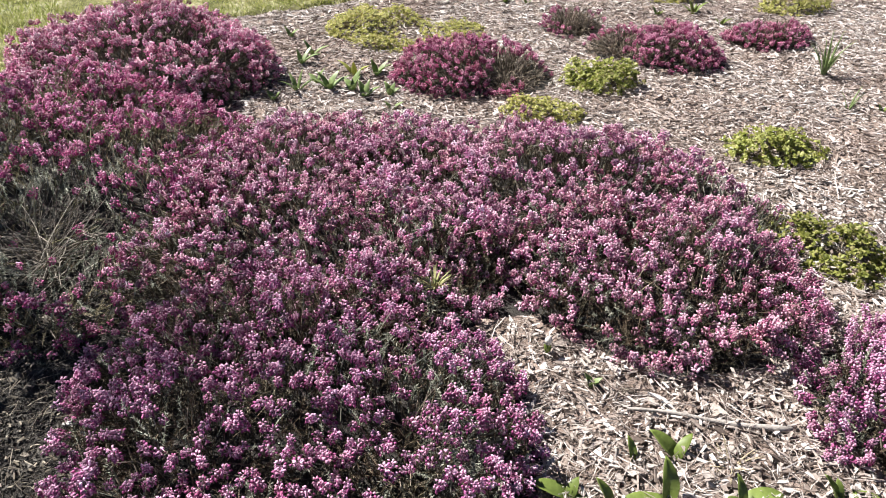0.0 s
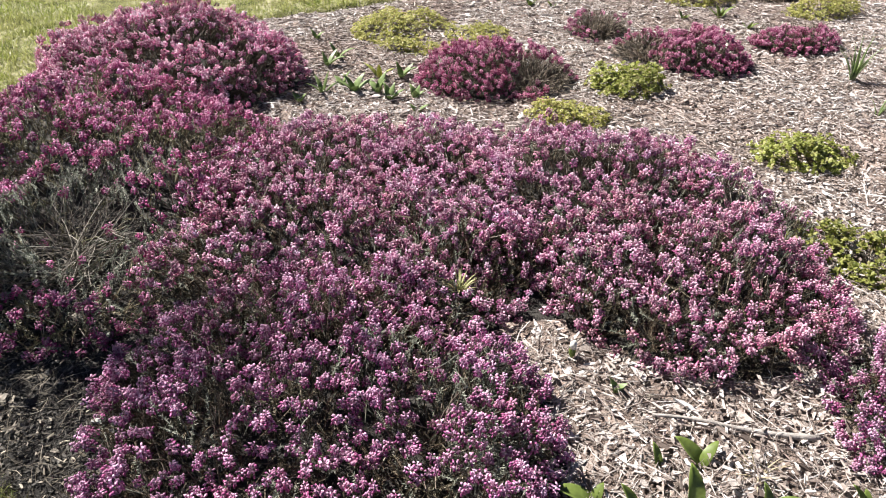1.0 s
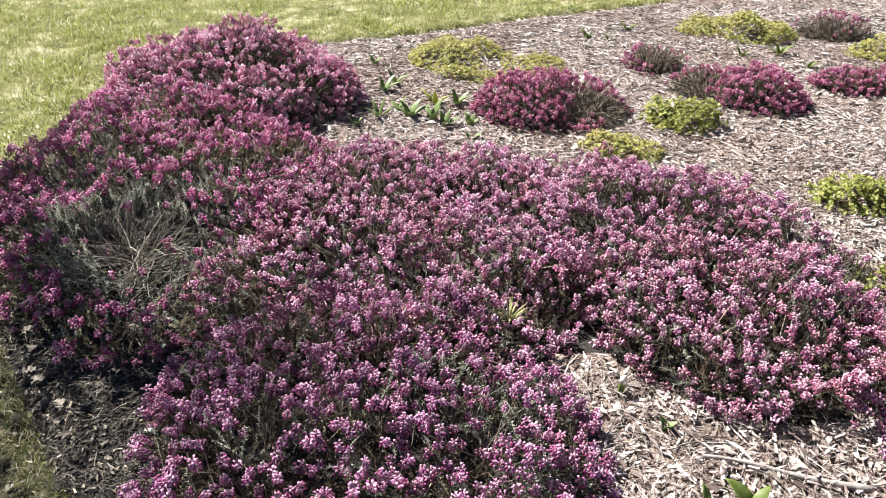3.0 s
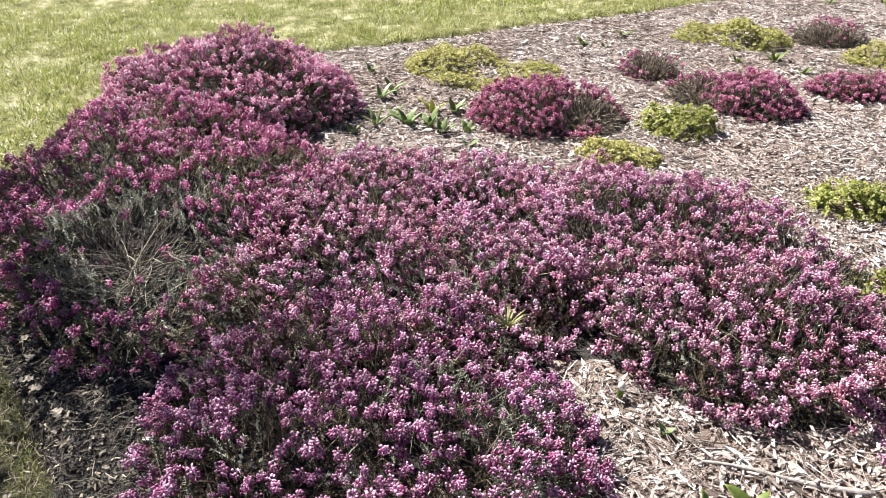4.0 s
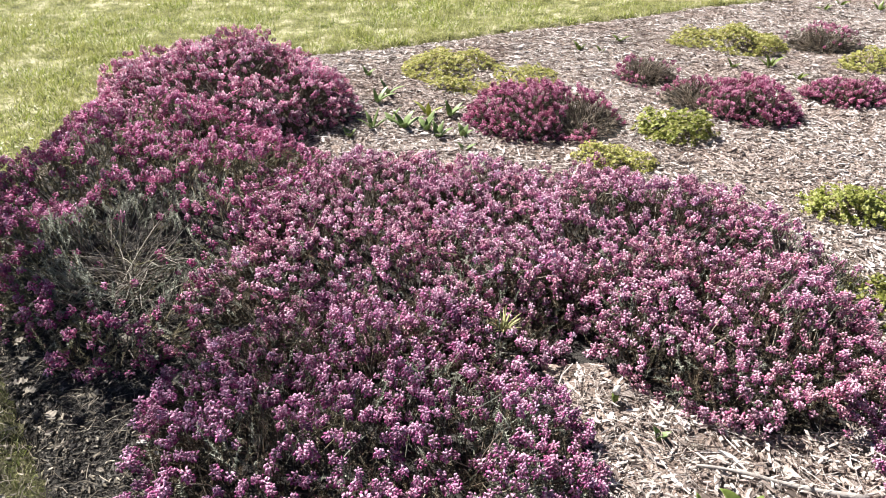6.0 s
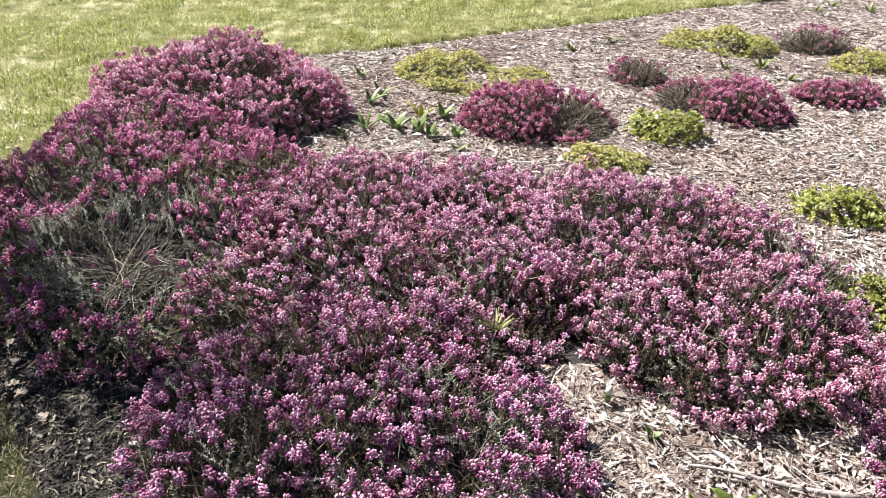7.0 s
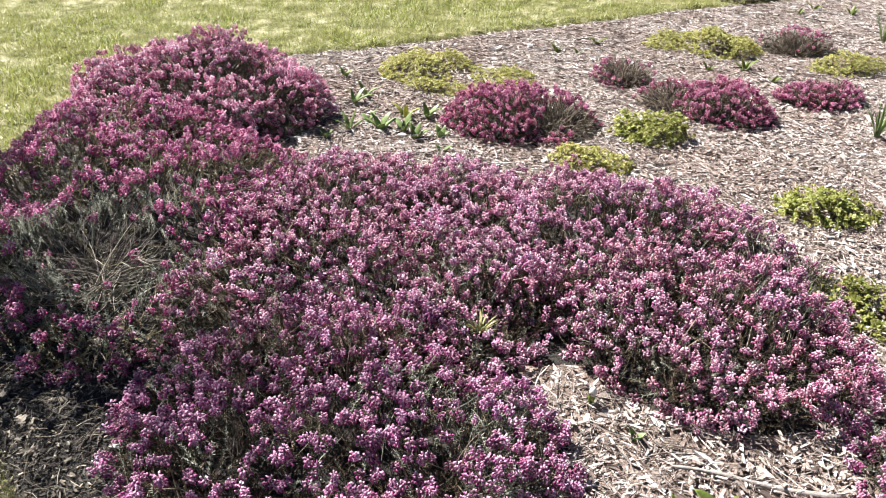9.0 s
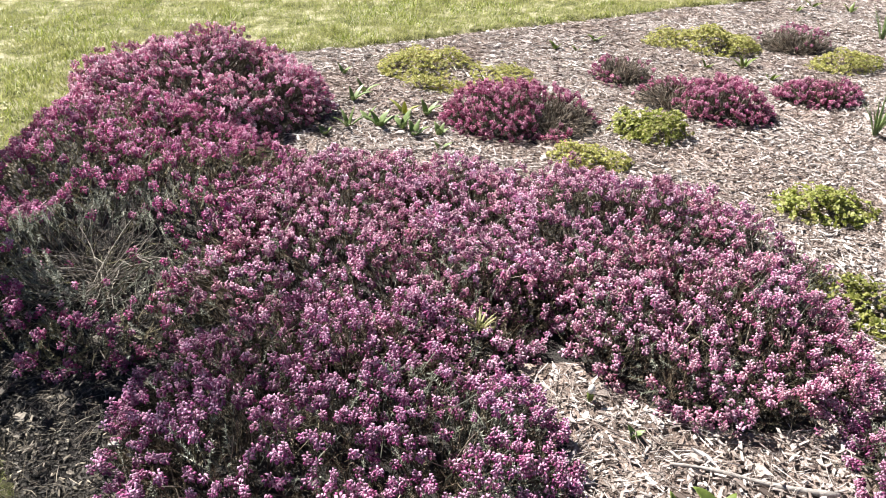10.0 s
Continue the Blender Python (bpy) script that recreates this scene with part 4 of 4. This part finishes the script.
tagged(new("thatch", tri_mesh("thatch", V, F, [LITTER])), "dry brown thatch and leaf scraps in the lawn's edge", "thatch", kind="stuff")

# ---------------------------------------------------------------- soil crumbs and bark chips
rc = np.random.default_rng(601)
n = 42000
x, y = rc.uniform(-1.5, -0.45, n), rc.uniform(1.0, 2.25, n)
ok = inside(x, y, EDGE) & (edge_distance(x, y, EDGE) > 0.005) & (dome(x, y, HEATHERS[0]["blobs"]) < 0.10)
x, y = x[ok], y[ok]
n = len(x)
crumbs = [flake(rc, 0.0065, 0.0055, 0.004) for _ in range(4)] + [flake(rc, 0.014, 0.006, 0.002) for _ in range(2)]
M = frames_along(np.stack([rc.normal(0, 0.5, n), rc.normal(0, 0.5, n), np.ones(n)], 1), rc.uniform(0, 6.28, n)) * rc.lognormal(-0.5, 0.45, n)[:, None, None]
V, F = scatter(crumbs, rc.integers(0, 6, n), M, np.stack([x, y, bed_height(x, y) + 0.002], 1))
part("soil_crumbs", tri_mesh("soil_crumbs", V, F, [CRUMB]), bed, "dark crumbly soil", "stuff")

n = 4800
x, y = rc.uniform(-1.5, -0.45, n), rc.uniform(1.0, 2.25, n)
ok = inside(x, y, EDGE) & (rc.uniform(0, 1, n) < np.clip(1.15 - edge_distance(x, y, EDGE) * 2.0, 0.3, 1))
x, y = x[ok], y[ok]
n = len(x)
litter = [splinter(rc, *d) for d in ((0.05, 0.0014), (0.07, 0.0013), (0.035, 0.0020))] + [flake(rc, 0.010, 0.006, 0.0012), flake(rc, 0.015, 0.006, 0.0012)]
M = frames_along(np.stack([rc.normal(0, 0.2, n), rc.normal(0, 0.2, n), np.ones(n)], 1), rc.uniform(0, 6.28, n)) * rc.uniform(0.6, 1.3, n)[:, None, None]
V, F = scatter(litter, rc.integers(0, 5, n), M, np.stack([x, y, bed_height(x, y) + 0.008], 1))
part("dry_litter", tri_mesh("dry_litter", V, F, [LITTER]), bed, "dry grass and leaf scraps on dark soil", "stuff")

CHIPS = [chip(rc, *d) for d in ((0.044, 0.014, 0.003), (0.034, 0.018, 0.003), (0.050, 0.010, 0.003), (0.024, 0.014, 0.003), (0.036, 0.009, 0.0025), (0.030, 0.022, 0.003),
                                (0.050, 0.006, 0.0025), (0.020, 0.011, 0.0025), (0.040, 0.012, 0.003))]
SPLINTERS = [splinter(rc, *d) for d in ((0.07, 0.0026), (0.09, 0.0024), (0.05, 0.0036), (0.11, 0.0024), (0.08, 0.0032))]
FLAKES = [flake(rc, *d) for d in ((0.032, 0.011, 0.003), (0.024, 0.013, 0.003), (0.040, 0.008, 0.0025), (0.018, 0.010, 0.0025), (0.028, 0.016, 0.003), (0.044, 0.012, 0.003))]
PIECES = CHIPS + SPLINTERS + FLAKES
n = 165000
x, y = rc.uniform(-1.7, 6.1, n), rc.uniform(0.5, 6.7, n)
sparse = np.where((x > -0.66 * y - 0.15) & (x < 0.76 * y + 0.45), 1.0, 0.10)
ok = inside(x, y, EDGE) & (edge_distance(x, y, EDGE) > 0.02) & (soil_and_shade_zone(x, y) == 0) & (rc.uniform(0, 1, n) < sparse)
x, y = x[ok], y[ok]
n = len(x)
pick = rc.integers(0, len(CHIPS), n)
strip = rc.uniform(0, 1, n) < np.clip(0.50 - 0.12 * (y - 1.2), 0.28, 0.44)
pick[strip] = len(CHIPS) + rc.integers(0, len(SPLINTERS), strip.sum())
small = ~strip & (rc.uniform(0, 1, n) < np.clip(0.35 + 0.25 * (y - 1.4), 0.35, 0.85))
pick[small] = len(CHIPS) + len(SPLINTERS) + rc.integers(0, len(FLAKES), small.sum())
tilt = rc.normal(0, 1, (n, 2)) * np.clip(0.20 - 0.02 * (y - 1.2), 0.13, 0.20)[:, None]
tilt[strip] *= 0.5
M = frames_along(np.stack([tilt[:, 0], tilt[:, 1], np.ones(n)], 1), rc.uniform(0, 6.28, n)) * (np.clip(rc.lognormal(-0.25, 0.55, n), 0.30, 1.9) * np.where(y < 2.2, 0.85, 0.80))[:, None, None]
z = bed_height(x, y) + rc.uniform(0.002, 0.012, n) + np.where(strip, 0.004, 0.0)
pos = np.stack([x, y, z], 1)
k = 9500
xs, ys = rc.uniform(0.30, 1.75, k), rc.uniform(0.85, 2.6, k)
fits = (soil_and_shade_zone(xs, ys) == 0) & (rc.uniform(0, 1, k) < np.where(ys < 1.9, 1.0, 0.4))
xs, ys = xs[fits], ys[fits]
k = len(xs)
SHREDS = [splinter(rc, *d) for d in ((0.035, 0.0017), (0.055, 0.0018), (0.075, 0.0017), (0.040, 0.0026))] + [flake(rc, *d) for d in ((0.015, 0.009, 0.002), (0.021, 0.013, 0.002), (0.027, 0.009, 0.002))]
T = rc.normal(0, 0.22, (k, 2))
MS = frames_along(np.stack([T[:, 0], T[:, 1], np.ones(k)], 1), rc.uniform(0, 6.28, k)) * rc.uniform(0.7, 1.3, k)[:, None, None]
V, F = scatter(SHREDS, rc.choice(len(SHREDS), k, p=[0.17, 0.17, 0.11, 0.15, 0.14, 0.13, 0.13]), MS, np.stack([xs, ys, bed_height(xs, ys) + rc.uniform(0.008, 0.022, k)], 1))
part("bark_shreds", tri_mesh("bark_shreds", V, F, [NEEDLE_STRAW]), bed, "fine torn bark shreds between the chips", "stuff")
SHARDS = []
for a, b, c in ((0.016, 0.008, 0.003), (0.022, 0.006, 0.003), (0.011, 0.009, 0.003), (0.028, 0.009, 0.003)):
    SHARDS.append((np.array([(-a / 2, -b * 0.4, 0), (a / 2, -b * 0.2, 0), (a * 0.1, b / 2, 0), (0, 0, c)]), np.array([(0, 1, 3), (1, 2, 3), (2, 0, 3)])))
k = 125000
xs, ys = rc.uniform(-0.9, 4.2, k), rc.uniform(2.2, 6.5, k)
fits = inside(xs, ys, EDGE) & (edge_distance(xs, ys, EDGE) > 0.01) & (soil_and_shade_zone(xs, ys) == 0) & (xs < 0.72 * ys + 0.3)
xs, ys = xs[fits], ys[fits]
k = len(xs)
T = rc.normal(0, 0.16, (k, 2))
MS = frames_along(np.stack([T[:, 0], T[:, 1], np.ones(k)], 1), rc.uniform(0, 6.28, k)) * rc.uniform(0.7, 1.4, k)[:, None, None]
V, F = scatter(SHARDS, rc.integers(0, len(SHARDS), k), MS, np.stack([xs, ys, bed_height(xs, ys) + rc.uniform(0.001, 0.009, k)], 1))
part("bark_fines", tri_mesh("bark_fines", V, F, [CHIP]), bed, "small bleached bark crumbs between the chips", "stuff")
open_spot = (x > 0.42) & (x < 1.12) & (y > 1.12) & (y < 1.75)
own = np.zeros(n, bool)
own[np.nonzero(open_spot & ~strip & ~small)[0][:300]] = True
V, F = scatter(PIECES, pick[~own], M[~own], pos[~own])
part("bark_chips", tri_mesh("bark_chips", V, F, [CHIP]), bed, "bleached and brown bark chips", "stuff")
shared = [tri_mesh("bark_chip", V, F, [CHIP_ONE]) for V, F in CHIPS]
for i in np.nonzero(own)[0]:
    ob = part("bark_chip", shared[pick[i]], bed)
    ob.matrix_local = Matrix.Translation(pos[i] + np.array([0, 0, 0.005])) @ Matrix(M[i].tolist()).to_4x4()

# ---------------------------------------------------------------- small open tree, added unseen on the lawn to shade the bed's near corner
rs = np.random.default_rng(701)
tree = thing("tree", -2.60, 3.24, 0.0, "unseen small open-crowned leafy tree added on the lawn for its shade", "tree")
t = np.linspace(0, 1, 9)
V, F = tube(np.stack([0.04 * np.sin(t * 4), 0.05 * np.sin(t * 3) + 0.2 * t * t, 2.7 * t - 0.05], 1), 0.036 - 0.026 * t, 10)
part("trunk", tri_mesh("trunk", V, F, [TWIG], None, True), tree, "grey-brown tapered trunk")
# leafy boughs, placed where their shade should fall: centre, spread, leaves
SHADE_BOUGHS = [((0.0, 0.46, 3.18), (0.20, 0.17, 0.19), 150), ((0.0, 0.10, 2.42), (0.10, 0.10, 0.12), 30), ((0.0, 0.12, 3.06), (0.19, 0.18, 0.19), 170),
          ((0.0, 0.30, 1.86), (0.14, 0.22, 0.15), 160), ((0.0, 0.78, 1.80), (0.10, 0.13, 0.10), 70), ((-0.22, -0.18, 2.42), (0.13, 0.17, 0.14), 80)]
limbs, P = [], []
for c, w, k in SHADE_BOUGHS:
    a0 = np.array([0.0, 0.03, min(c[2] - 0.35, 2.4)])
    for i in range(12):
        end = np.array(c) + rs.normal(0, 1, 3) * w
        mid = (a0 + end) / 2 + rs.normal(0, 0.05, 3)
        u = np.linspace(0, 1, 6)[:, None]
        limbs.append(tube((1 - u) ** 2 * a0 + 2 * u * (1 - u) * mid + u ** 2 * end, np.linspace(0.008, 0.002, 6), 5, False))
    P.append(np.array(c) + rs.normal(0, 1, (k, 3)) * w)
V, F = join(limbs)
part("limbwork", tri_mesh("limbwork", V, F, [TWIG], None, True), tree, "", "stuff")
P = np.concatenate(P)
n = len(P)
M = frames_along(rs.normal(0, 1, (n, 3)), rs.uniform(0, 6.28, n)) * rs.uniform(0.7, 1.3, n)[:, None, None]
V, F = scatter([leaf_blade(0.07, 0.035, 0.5, 0.3, 2)], np.zeros(n, int), M, P)
part("crown", tri_mesh("crown", V, F, [BULB_LEAF]), tree, "", "stuff")
